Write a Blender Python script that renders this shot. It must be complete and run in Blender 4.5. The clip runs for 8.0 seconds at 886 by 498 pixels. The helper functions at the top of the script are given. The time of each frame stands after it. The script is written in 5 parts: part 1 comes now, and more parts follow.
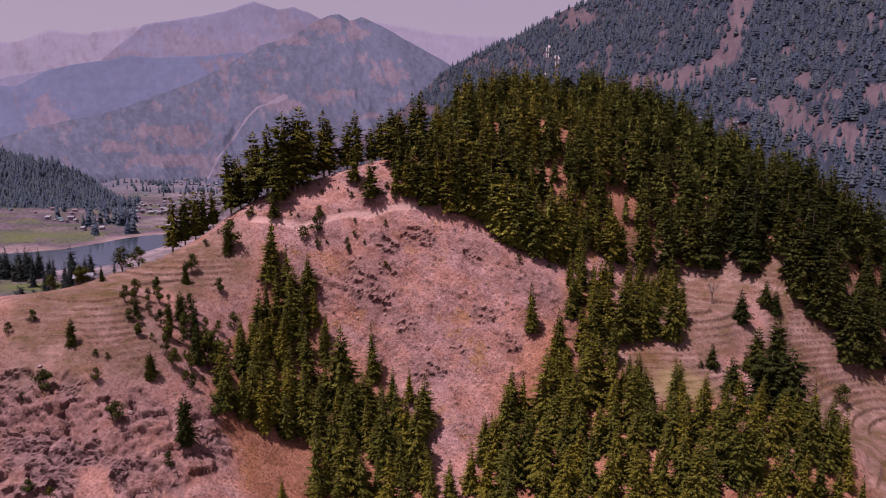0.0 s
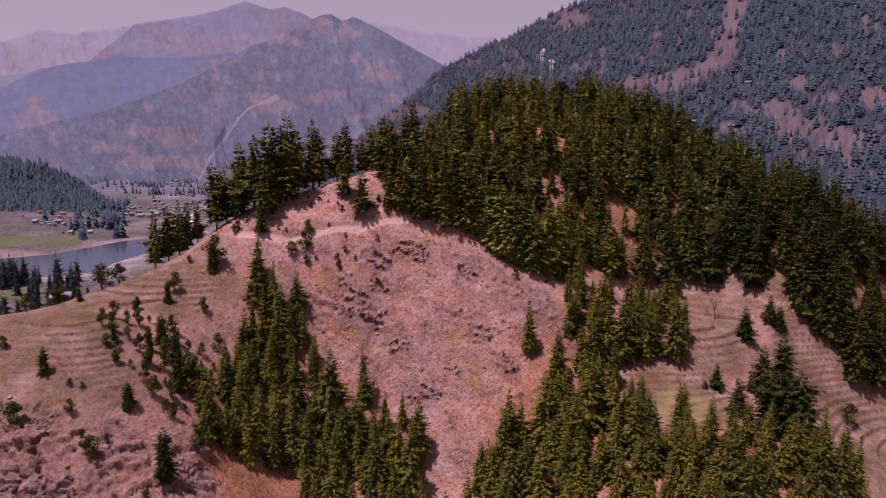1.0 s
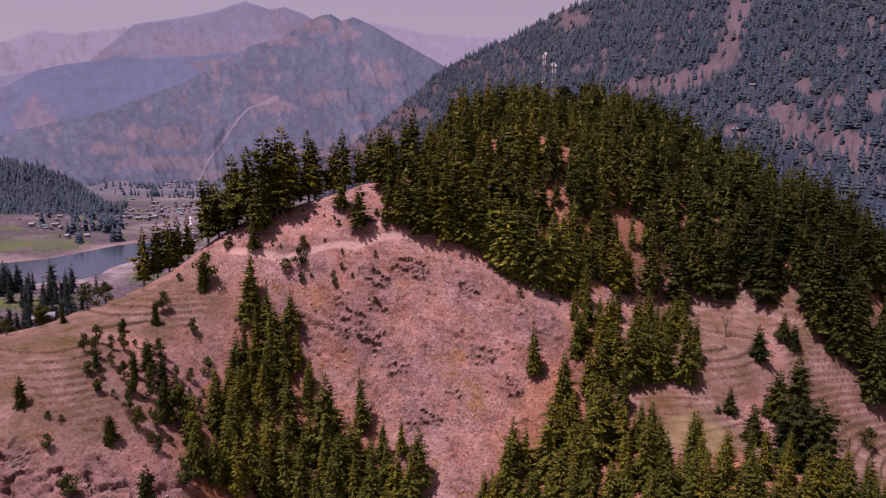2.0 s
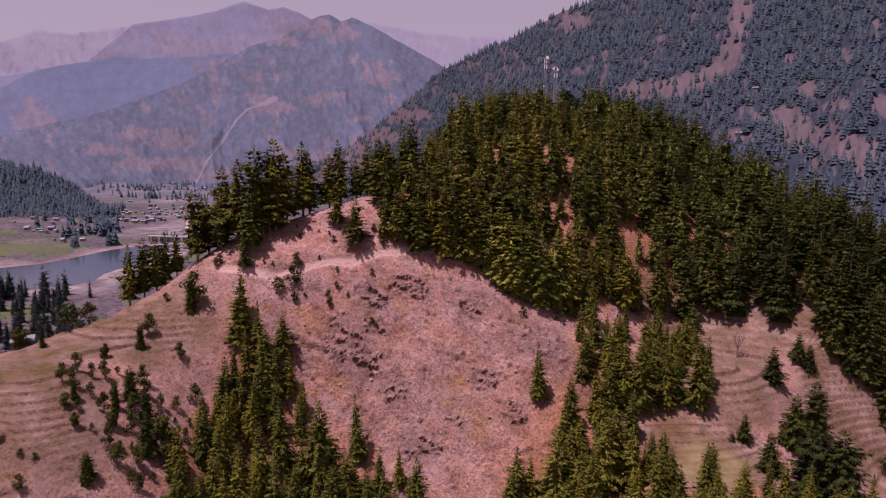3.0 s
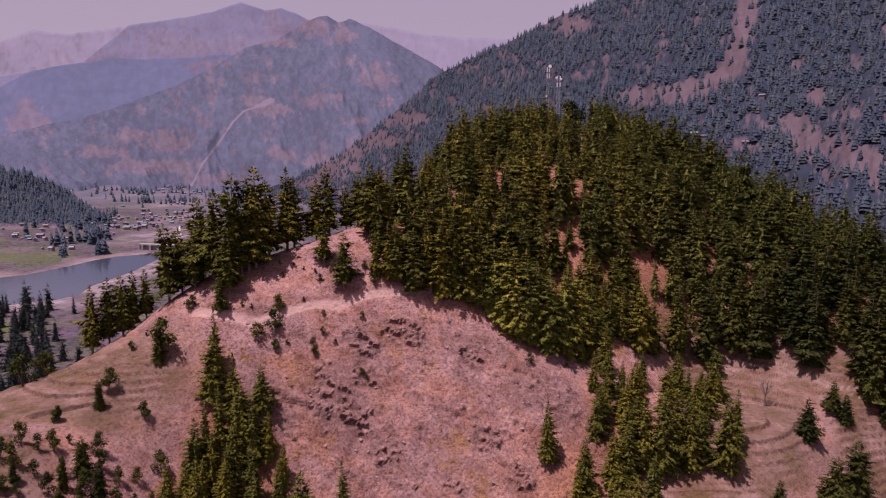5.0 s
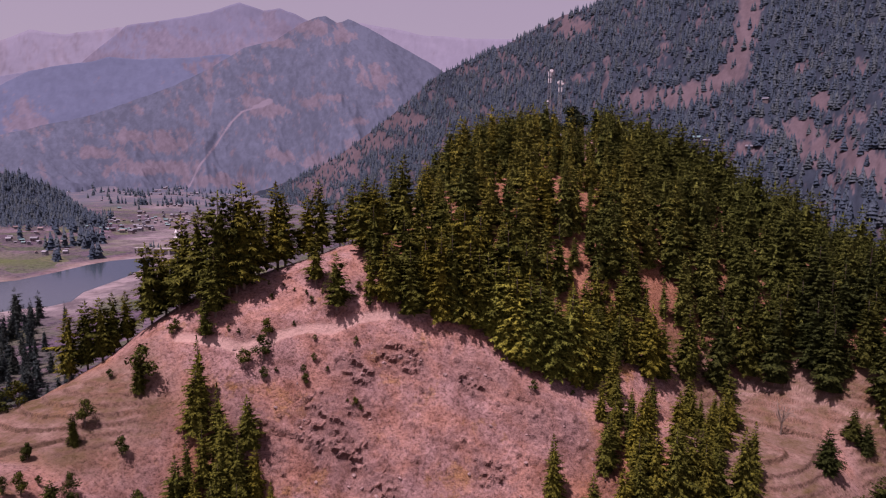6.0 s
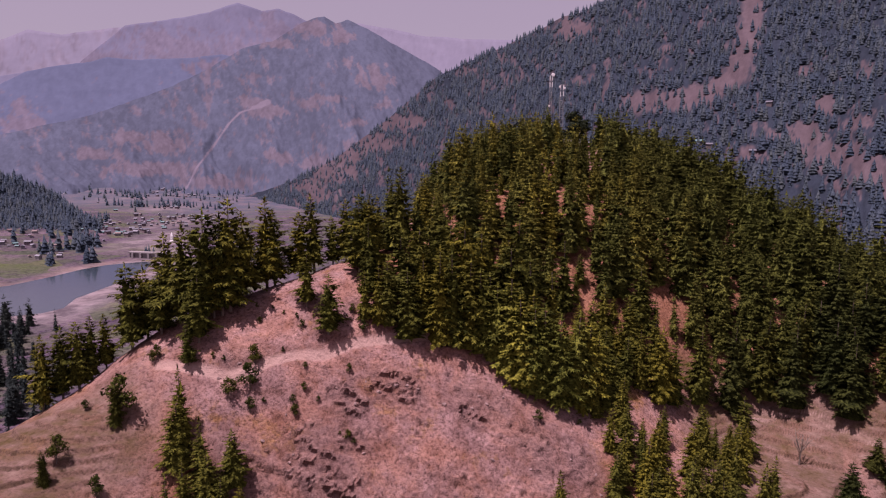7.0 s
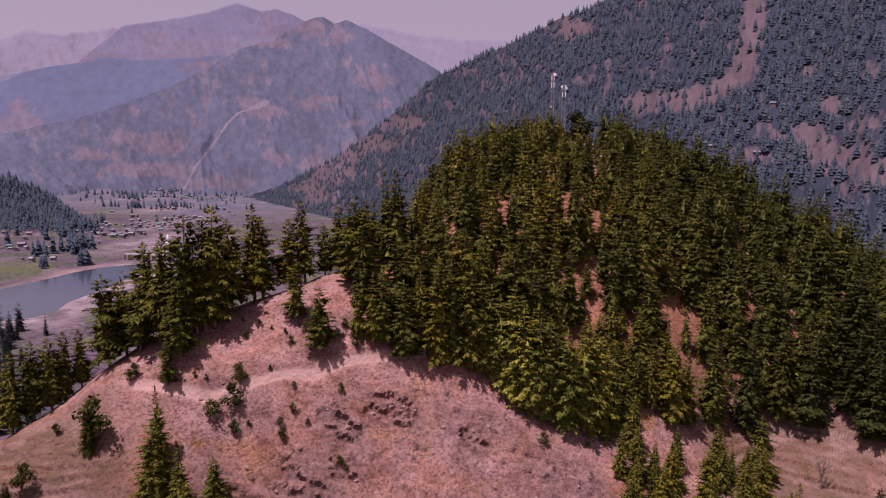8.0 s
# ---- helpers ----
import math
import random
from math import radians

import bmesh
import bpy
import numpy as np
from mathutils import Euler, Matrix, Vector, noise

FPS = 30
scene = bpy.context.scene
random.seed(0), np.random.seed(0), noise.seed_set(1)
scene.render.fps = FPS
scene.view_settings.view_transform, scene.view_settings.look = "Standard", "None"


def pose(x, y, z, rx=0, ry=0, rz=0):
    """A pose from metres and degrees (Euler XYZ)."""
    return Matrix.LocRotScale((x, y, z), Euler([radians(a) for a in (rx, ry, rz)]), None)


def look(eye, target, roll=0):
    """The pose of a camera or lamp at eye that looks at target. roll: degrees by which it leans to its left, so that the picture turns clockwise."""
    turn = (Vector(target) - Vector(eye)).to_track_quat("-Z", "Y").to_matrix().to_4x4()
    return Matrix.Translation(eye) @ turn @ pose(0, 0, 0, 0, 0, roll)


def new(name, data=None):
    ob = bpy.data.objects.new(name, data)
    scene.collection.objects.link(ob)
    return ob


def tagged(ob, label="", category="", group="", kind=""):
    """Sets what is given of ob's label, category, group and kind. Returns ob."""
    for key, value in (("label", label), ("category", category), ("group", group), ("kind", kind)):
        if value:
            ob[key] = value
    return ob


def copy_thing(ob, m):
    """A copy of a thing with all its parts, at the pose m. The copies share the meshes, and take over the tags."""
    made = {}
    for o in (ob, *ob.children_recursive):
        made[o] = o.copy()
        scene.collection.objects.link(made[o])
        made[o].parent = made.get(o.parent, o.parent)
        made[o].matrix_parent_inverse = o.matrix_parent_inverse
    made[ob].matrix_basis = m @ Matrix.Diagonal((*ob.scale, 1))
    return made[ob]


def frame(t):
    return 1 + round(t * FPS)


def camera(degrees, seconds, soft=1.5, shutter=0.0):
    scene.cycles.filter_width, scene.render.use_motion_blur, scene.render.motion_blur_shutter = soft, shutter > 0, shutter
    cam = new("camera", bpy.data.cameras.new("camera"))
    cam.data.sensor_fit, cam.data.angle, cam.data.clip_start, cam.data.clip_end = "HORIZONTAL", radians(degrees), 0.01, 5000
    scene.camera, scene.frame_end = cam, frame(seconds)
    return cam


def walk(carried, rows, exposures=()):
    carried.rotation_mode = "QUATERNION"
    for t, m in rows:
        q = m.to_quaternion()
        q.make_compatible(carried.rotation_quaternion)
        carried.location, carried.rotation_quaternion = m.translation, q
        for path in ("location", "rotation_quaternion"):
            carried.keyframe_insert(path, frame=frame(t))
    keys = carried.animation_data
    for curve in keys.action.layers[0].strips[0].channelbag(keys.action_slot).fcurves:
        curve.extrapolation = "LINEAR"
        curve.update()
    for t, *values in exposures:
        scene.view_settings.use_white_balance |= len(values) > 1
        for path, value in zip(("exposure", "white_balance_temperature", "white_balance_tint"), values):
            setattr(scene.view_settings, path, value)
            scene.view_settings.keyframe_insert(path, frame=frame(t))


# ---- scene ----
cam = camera(67.1, 8.0, soft=1.15)
METRES, EYE, TILT, LEAN, TURN = 60.0, 60.0, -8.0, 0.0, 0.0
ROWS = [
    (0.0, 0.0, 0.0, 0.0, -0.0, 0.0, 0.0),
    (0.2, -0.0008, 0.018, 0.0118, -0.32, -0.012, 0.07),
    (0.5, -0.002, 0.0451, 0.0296, -0.54, -0.02, 0.12),
    (1.0, -0.004, 0.0933, 0.059, -0.61, -0.03, 0.15),
    (1.5, -0.0049, 0.1438, 0.0893, -0.6, -0.04, 0.16),
    (3.0, -0.0064, 0.3003, 0.1798, -0.67, -0.03, 0.15),
    (3.5, -0.0065, 0.3563, 0.2109, -0.72, -0.01, 0.15),
    (4.0, -0.0064, 0.4133, 0.2424, -0.77, -0.01, 0.14),
    (4.5, -0.0058, 0.4709, 0.2735, -0.82, 0.01, 0.13),
    (6.0, -0.0037, 0.6463, 0.365, -0.98, 0.05, 0.05),
    (6.5, -0.0029, 0.706, 0.3955, -1.04, 0.07, 0.03),
    (7.0, -0.0017, 0.7652, 0.4221, -1.08, 0.08, 0.02),
    (7.5, -0.0003, 0.8256, 0.4391, -1.13, 0.09, 0.01),
    (8.0, 0.0011, 0.8873, 0.4499, -1.17, 0.12, 0.0),
]

walk(cam, [(t, pose(0, 0, EYE, TILT, LEAN, TURN) @ pose(METRES * x, METRES * y, METRES * z, 90 + pitch, roll, yaw)) for t, x, y, z, yaw, pitch, roll in ROWS],
     exposures=[(0.0, 0.54, 6400, 50), (8.0, 0.54, 6400, 50)])

# ---- light: hazy spring sky, high sun behind the camera, a little to the valley side ----
SUN_AZIMUTH, SUN_HEIGHT = 240.0, 71.0  # degrees clockwise from +y, degrees up
world = bpy.data.worlds.new("hazy_sky")
scene.world = world
world.use_nodes = True
wn, wl = world.node_tree.nodes, world.node_tree.links
sky = wn.new("ShaderNodeTexSky")
sky.sky_type, sky.sun_disc = "NISHITA", False
sky.sun_elevation, sky.sun_rotation = radians(SUN_HEIGHT), radians(SUN_AZIMUTH)
sky.altitude, sky.air_density, sky.dust_density, sky.ozone_density = 1500, 1.2, 6.0, 1.0
haze = wn.new("ShaderNodeMix")
haze.data_type = "RGBA"
haze.inputs[0].default_value = 0.72
haze.inputs[7].default_value = (5.1, 4.55, 4.6, 1)
wl.new(sky.outputs[0], haze.inputs[6])
wl.new(haze.outputs[2], wn["Background"].inputs[0])
wn["Background"].inputs[1].default_value = 0.058

sun = new("sun", bpy.data.lights.new("sun", "SUN"))
sun.data.energy, sun.data.angle, sun.data.color = 4.6, radians(0.8), (1.0, 0.94, 0.84)
az, el = radians(SUN_AZIMUTH), radians(SUN_HEIGHT)
toward = Vector((math.sin(az) * math.cos(el), math.cos(az) * math.cos(el), math.sin(el)))
sun.matrix_world = look(toward * 400, (0, 0, 0))


# ---- numeric helpers ----
def hashed(ix, iy, seed):
    v = np.sin(ix * 127.1 + iy * 311.7 + seed * 74.7) * 43758.5453
    return v - np.floor(v)


def value_noise(x, y, seed=0):
    ix, iy = np.floor(x), np.floor(y)
    fx, fy = x - ix, y - iy
    fx, fy = fx * fx * (3 - 2 * fx), fy * fy * (3 - 2 * fy)
    a, b = hashed(ix, iy, seed), hashed(ix + 1, iy, seed)
    c, d = hashed(ix, iy + 1, seed), hashed(ix + 1, iy + 1, seed)
    return (a + (b - a) * fx) * (1 - fy) + (c + (d - c) * fx) * fy


def fbm(x, y, octaves=4, seed=0, ridged=False, gain=0.5):
    """Layered noise about 0 (plain) or 0 to 1 (ridged)."""
    total, size, weight = 0.0, 1.0, 0.0
    for k in range(octaves):
        c, d = math.cos(0.65 + 1.1 * k) * 2**k, math.sin(0.65 + 1.1 * k) * 2**k
        v = value_noise(x * c - y * d, x * d + y * c, seed + 7 * k)
        total = total + size * ((1 - np.abs(2 * v - 1)) if ridged else (v - 0.5) * 2)
        weight += size
        size *= gain
    return total / weight


def smooth(a, b, v):
    t = np.clip((v - a) / (b - a), 0, 1)
    return t * t * (3 - 2 * t)


def spline_weights(knots, at):
    """Natural cubic spline through values at the knots: a row of weights for each place."""
    k = np.array(knots, float)
    n, h = len(k), np.diff(k)
    left, right = np.zeros((n, n)), np.zeros((n, n))
    left[0, 0] = left[-1, -1] = 1
    for i in range(1, n - 1):
        left[i, i - 1 : i + 2] = h[i - 1], 2 * (h[i - 1] + h[i]), h[i]
        right[i, i - 1 : i + 2] = 6 / h[i - 1], -6 / h[i - 1] - 6 / h[i], 6 / h[i]
    bend = np.linalg.solve(left, right)
    at = np.clip(np.atleast_1d(np.asarray(at, float)), k[0], k[-1])
    i = np.clip(np.searchsorted(k, at, side="right") - 1, 0, n - 2)
    a = (k[i + 1] - at) / h[i]
    b = 1 - a
    w = ((a**3 - a) * h[i] ** 2 / 6)[:, None] * bend[i] + ((b**3 - b) * h[i] ** 2 / 6)[:, None] * bend[i + 1]
    r = np.arange(len(at))
    w[r, i] += a
    w[r, i + 1] += b
    return w


# ---- the lie of the land ----
WATER = -14.0
X_LINES = [-150, -100, -70, -50, -30, -8, 14, 38, 64, 92, 118, 150]
Y_LINES = [50, 95, 115, 135, 150, 166, 190, 225, 350]
RELIEF = [
    [5.6, 5, 3.2, -2.4, -11.8, -14.7, -16.7, -16.9, -14.9, -14.7, -16, -18.3],  # y = 50
    [16.9, 20.6, 18, 15, 5.9, -7.4, -9, -1.8, 2.1, -7.8, -13, -16.7],  # y = 95
    [18.6, 29.3, 32.8, 28.6, 8.6, -0.9, 0.3, 7.6, 11.4, -1.9, -9, -14.1],  # y = 115
    [11.6, 27.6, 33.8, 31, 18.5, 14.3, 13.1, 15, 12.3, 0.7, -3, -5.1],  # y = 135
    [1.8, 18.4, 34.4, 40.9, 40.4, 36, 32.1, 25, 22.9, 9.2, 6, 5.6],  # y = 150
    [-5.3, 10.3, 27.3, 47.2, 54.6, 54.7, 43.7, 34.3, 23.6, 36.3, 21, 12],  # y = 166
    [-7.7, 5.6, 15.7, 29.9, 46.6, 59.9, 62.2, 57.3, 46.9, 50.4, 34, 20],  # y = 190
    [-9.6, -2.5, 3.9, 18.3, 36, 59.5, 74.2, 73.5, 69.7, 55.5, 37, 20],  # y = 225
    [-14.3, -14.5, -10.4, -0.7, 18.7, 44.6, 65.5, 81.4, 77, 46, 20, 8],  # y = 350
]

RELIEF = np.array(RELIEF)
LAKE = [(-330, 500), (-302, 525), (-292, 560), (-285, 600), (-262, 650), (-240, 642), (-232, 581), (-228, 528), (-232, 482), (-220, 435), (-242, 420), (-330, 440), (-420, 480)]


def inside(poly, x, y):
    hit = np.zeros(np.shape(x), bool)
    for (ax, ay), (bx, by) in zip(poly, poly[1:] + poly[:1]):
        hit ^= ((ay > y) != (by > y)) & (x < (bx - ax) * (y - ay) / (by - ay + 1e-9) + ax)
    return hit


def edge_distance(poly, x, y):
    """Metres to the outline, minus inside."""
    best = np.full(np.shape(x), 1e9)
    for (ax, ay), (bx, by) in zip(poly, poly[1:] + poly[:1]):
        dx, dy = bx - ax, by - ay
        t = np.clip(((x - ax) * dx + (y - ay) * dy) / (dx * dx + dy * dy), 0, 1)
        best = np.minimum(best, np.hypot(x - ax - t * dx, y - ay - t * dy))
    return np.where(inside(poly, x, y), -best, best)


TERRACES = [  # outline, step height, tread-line wobble
    ([(-80, 128), (-60, 126), (-50, 112), (-52, 108), (-66, 106), (-76, 116)], 0.85),
    ([(-78, 146), (-50, 152), (-44, 146), (-48, 138), (-66, 131), (-76, 136)], 1.05),
    ([(52, 176), (76, 172), (70, 150), (62, 142), (48, 144)], 1.25),
    ([(76, 166), (110, 160), (130, 120), (100, 98), (72, 100), (80, 130), (78, 150)], 1.3),
    ([(38, 140), (58, 140), (58, 126), (44, 128)], 0.9),
]


OUTCROPS = [  # x, y, half length, half width of rock breaking through the turf
    (-18, 146, 9, 4), (-28, 144, 6, 4), (9, 155, 7, 3.5), (19, 151, 7, 4), (26, 149, 4, 6), (-6, 154, 6, 2), (8, 144, 4, 1.6), (-3, 136, 5, 1.6), (14, 140, 4, 2), (-9, 142, 4, 2), (4, 127, 3, 1.5), (-14, 152, 4, 2), (29, 143, 3, 5),
    (-57, 98, 9, 5), (-65, 100, 7, 5), (-48, 100, 5, 5), (-39, 102, 4, 6), (-43, 95, 6, 5), (-61, 90, 8, 5), (-70, 92, 8, 6),
    (50, 127, 4, 3), (58, 112, 4, 5), (-32, 154, 4, 2),
]
RIVER = [(-244, 655), (-270, 740), (-300, 820), (-330, 900), (-350, 1000), (-470, 1150), (-560, 1350)]
BANK = [(-338, 742), (-312, 728), (-280, 716), (-252, 700), (-232, 694)]
TRAILS = [
    [(-44, 154), (-38.8, 153.4), (-33.5, 152.6), (-28.7, 153.5), (-26.5, 154.6), (-22.4, 155.5), (-17.3, 156.3), (-14, 157.6), (-8.8, 158.9), (-1.7, 161), (4, 163)],
    [(58, 175), (64.9, 173), (70.1, 172), (73.7, 169), (76.6, 164.5), (81, 161.5), (92, 158)],
]
FOREST = [(-15, 173), (-11, 163), (-3, 162), (10, 165), (16, 162), (24, 162), (30, 166), (36, 172), (44, 171), (60, 177), (72, 174), (80, 168), (88, 157), (98, 151), (122, 145), (138, 185), (124, 225), (95, 240), (60, 232), (15, 228), (-2, 212), (-14, 195), (-18, 182)]
GROVES = [
    [(-40, 148), (-28, 142), (-24, 137), (-12, 136), (-4, 122), (0, 112), (-10, 98), (-30, 98), (-42, 112)],
    [(10, 130), (24, 146), (30, 156), (38, 152), (54, 146), (46, 134), (60, 124), (72, 112), (70, 92), (0, 92), (4, 114)],
]


def rockiness(x, y):
    """1 on the bare outcrops, 0 on soft ground."""
    total = 0.0
    for cx, cy, a, b in OUTCROPS:
        r = np.hypot((x - cx) / a, (y - cy) / b)
        total = np.maximum(total, smooth(1.25, 0.45, r + 0.35 * fbm(x / 3.5, y / 3.5, 3, 51)))
    face = np.exp(-((((x + 2) / 27) ** 2 + ((y - 144) / 15) ** 2) ** 2))
    small = smooth(0.34, 0.5, fbm(x / 4.2, y / 3.4, 4, 57)) * face
    return np.clip(np.maximum(total, 0.75 * small), 0, 1)


def line_distance(line, x, y):
    best = np.full(np.shape(x), 1e9)
    for (ax, ay), (bx, by) in zip(line, line[1:]):
        dx, dy = bx - ax, by - ay
        t = np.clip(((x - ax) * dx + (y - ay) * dy) / (dx * dx + dy * dy), 0, 1)
        best = np.minimum(best, np.hypot(x - ax - t * dx, y - ay - t * dy))
    return best


def ground(x, y):
    """Height of the land at x, y, where its terrace walls stand, and how rough it may be."""
    x, y = np.atleast_1d(np.asarray(x, float)), np.atleast_1d(np.asarray(y, float))
    hill = np.empty(len(x))
    for at in range(0, len(x), 40000):
        part = slice(at, at + 40000)
        hill[part] = np.einsum("ni,nj,ij->n", spline_weights(Y_LINES, y[part]), spline_weights(X_LINES, x[part]), RELIEF)
    out = np.hypot(np.maximum(np.abs(x) - 150, 0), np.maximum(np.maximum(50 - y, y - 350), 0))
    keep = 1 - smooth(0, 90, out)
    shore = edge_distance(LAKE, x, y)
    valley = WATER + np.clip(shore * 0.05, -3, 3.0) + 1.5 * fbm(x / 90, y / 90, 3, 5) * smooth(4, 60, shore)
    valley = valley + smooth(-320, -560, x) * smooth(420, 640, y) * 14
    far_off = np.hypot(x, y)
    valley = valley + smooth(950, 1750, far_off) * 22 * fbm(x / 160, y / 160, 4, 9)
    z = valley + (hill - valley) * keep
    near = keep * smooth(330, 260, np.hypot(x, y - 60))
    wall = np.zeros(len(x))
    for outline, step in TERRACES:
        mask = smooth(1.5, -1.0, edge_distance(outline, x, y) + 1.5 * fbm(x / 6, y / 6, 2, 71))
        level = (z + 0.45 * fbm(x / 14, y / 14, 2, 31)) / step
        rise = level - np.floor(level)
        z = z + 0.6 * mask * (step * (np.floor(level) + smooth(0.0, 0.13, rise)) - level * step)
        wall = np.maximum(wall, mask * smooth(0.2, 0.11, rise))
    for line in TRAILS:
        z = z - 0.35 * smooth(1.1, 0.3, line_distance(line, x, y))
    soft = 1 - 0.75 * np.clip(sum(smooth(2, -2, edge_distance(o, x, y)) for o, _ in TERRACES), 0, 1)
    z = z + near * soft * 0.9 * fbm(x / 14, y / 14, 3, 3)
    return z, wall, near * soft


def relief(x, y, z, amount):
    """Broken turf and rock standing out from the slope, square to its face: lift, where ledges and where crags are."""
    v = 0.62 * y + 0.8 * z
    rock = rockiness(x, y)
    crag = smooth(115, 106, y) * smooth(-28, -36, x)
    bare = np.exp(-((((x + 2) / 36) ** 2 + ((y - 144) / 21) ** 2) ** 2)) * (1 - crag)
    d = 0.13 * fbm(x / 3.0, v / 3.0, 4, 11) + 0.4 * bare * fbm(x / 8, v / 7, 3, 13)
    ledge = np.zeros(np.shape(x))
    # ledges in clusters: each rises outward and breaks off sharply below
    cluster = smooth(0.35, 0.75, rock + 0.5 * fbm(x / 4, v / 3, 3, 29))
    for size, depth, slant, seed in ((2.6, 0.8, 0.35, 47), (1.4, 0.5, -0.3, 63), (0.9, 0.36, 0.5, 67)):
        run = (v + slant * x + 2.6 * fbm(x / 2.6, v / 2.6, 5, seed, gain=0.6)) / size
        step = (1 - (run - np.floor(run))) ** 2
        spots = fbm(x / 2.4, v / 1.2, 4, seed + 5)
        where = bare * np.maximum(smooth(0.02, 0.2, spots) * cluster, 0.7 * smooth(0.33, 0.44, spots))
        d = d + depth * where * step
        ledge = np.maximum(ledge, where * smooth(0.25, 0.7, step))
    # the cliff below the terraces: slanting slabs split by narrow clefts
    p, q = x + 0.5 * v + 1.2 * fbm(x / 3, v / 3, 3, 133), v - 0.6 * x + 1.2 * fbm(x / 3, v / 3, 3, 135)
    cleft = smooth(0.8, 0.93, fbm(p / 4.5, q / 11, 3, 131, True))
    cliff = crag * smooth(0.1, 0.5, rock)
    d = d + cliff * (0.7 * fbm(x / 6, v / 5, 3, 137) - 1.1 * cleft) + crag * 0.22 * fbm(x / 1.6, v / 1.6, 4, 139)
    for size, depth, slant, seed in ((5.2, 1.1, -0.75, 83), (2.3, 0.75, 1.1, 85), (1.3, 0.5, -1.7, 89)):
        run = (v + slant * x + 4.5 * fbm(x / 5, v / 5, 5, seed, gain=0.6)) / size
        d = d + depth * cliff * (1 - (run - np.floor(run))) ** 1.6 * smooth(-0.05, 0.2, fbm(x / 4, v / 3, 3, seed + 1))
    stony = smooth(-0.05, 0.3, fbm(x / 5, v / 6, 4, 141))
    return d * amount, ledge, cliff * np.clip(np.maximum(stony, 1.2 * cleft), 0, 1)


# ---- materials ----
def material(name):
    m = bpy.data.materials.new(name)
    m.use_nodes = True
    return m, m.node_tree.nodes, m.node_tree.links, m.node_tree.nodes["Principled BSDF"]


def noise_tex(nodes, links, coords, scale, detail=5.0, rough=0.6, distort=0.0):
    n = nodes.new("ShaderNodeTexNoise")
    n.inputs["Scale"].default_value, n.inputs["Detail"].default_value = scale, detail
    n.inputs["Roughness"].default_value, n.inputs["Distortion"].default_value = rough, distort
    links.new(coords, n.inputs["Vector"])
    return n.outputs[0]


def ramp(nodes, links, fac, stops):
    r = nodes.new("ShaderNodeValToRGB")
    while len(r.color_ramp.elements) < len(stops):
        r.color_ramp.elements.new(0.5)
    for e, (p, c) in zip(r.color_ramp.elements, stops):
        e.position, e.color = p, (*c, 1)
    links.new(fac, r.inputs[0])
    return r.outputs[0]


def mix(nodes, links, fac, a, b, kind="MIX"):
    m = nodes.new("ShaderNodeMix")
    m.data_type, m.blend_type = "RGBA", kind
    for slot, v in ((0, fac), (6, a), (7, b)):
        if isinstance(v, bpy.types.NodeSocket):
            links.new(v, m.inputs[slot])
        else:
            m.inputs[slot].default_value = v if slot == 0 else (*v, 1)
    return m.outputs[2]


def math_node(nodes, links, op, a, b):
    m = nodes.new("ShaderNodeMath")
    m.operation, m.use_clamp = op, True
    for slot, v in ((0, a), (1, b)):
        if isinstance(v, bpy.types.NodeSocket):
            links.new(v, m.inputs[slot])
        else:
            m.inputs[slot].default_value = v
    return m.outputs[0]


def bump(nodes, links, bsdf, height, strength, distance):
    b = nodes.new("ShaderNodeBump")
    b.inputs["Strength"].default_value, b.inputs["Distance"].default_value = strength, distance
    links.new(height, b.inputs["Height"])
    links.new(b.outputs[0], bsdf.inputs["Normal"])


def layer(nodes, name):
    a = nodes.new("ShaderNodeAttribute")
    a.attribute_name = name
    return a.outputs["Fac"]


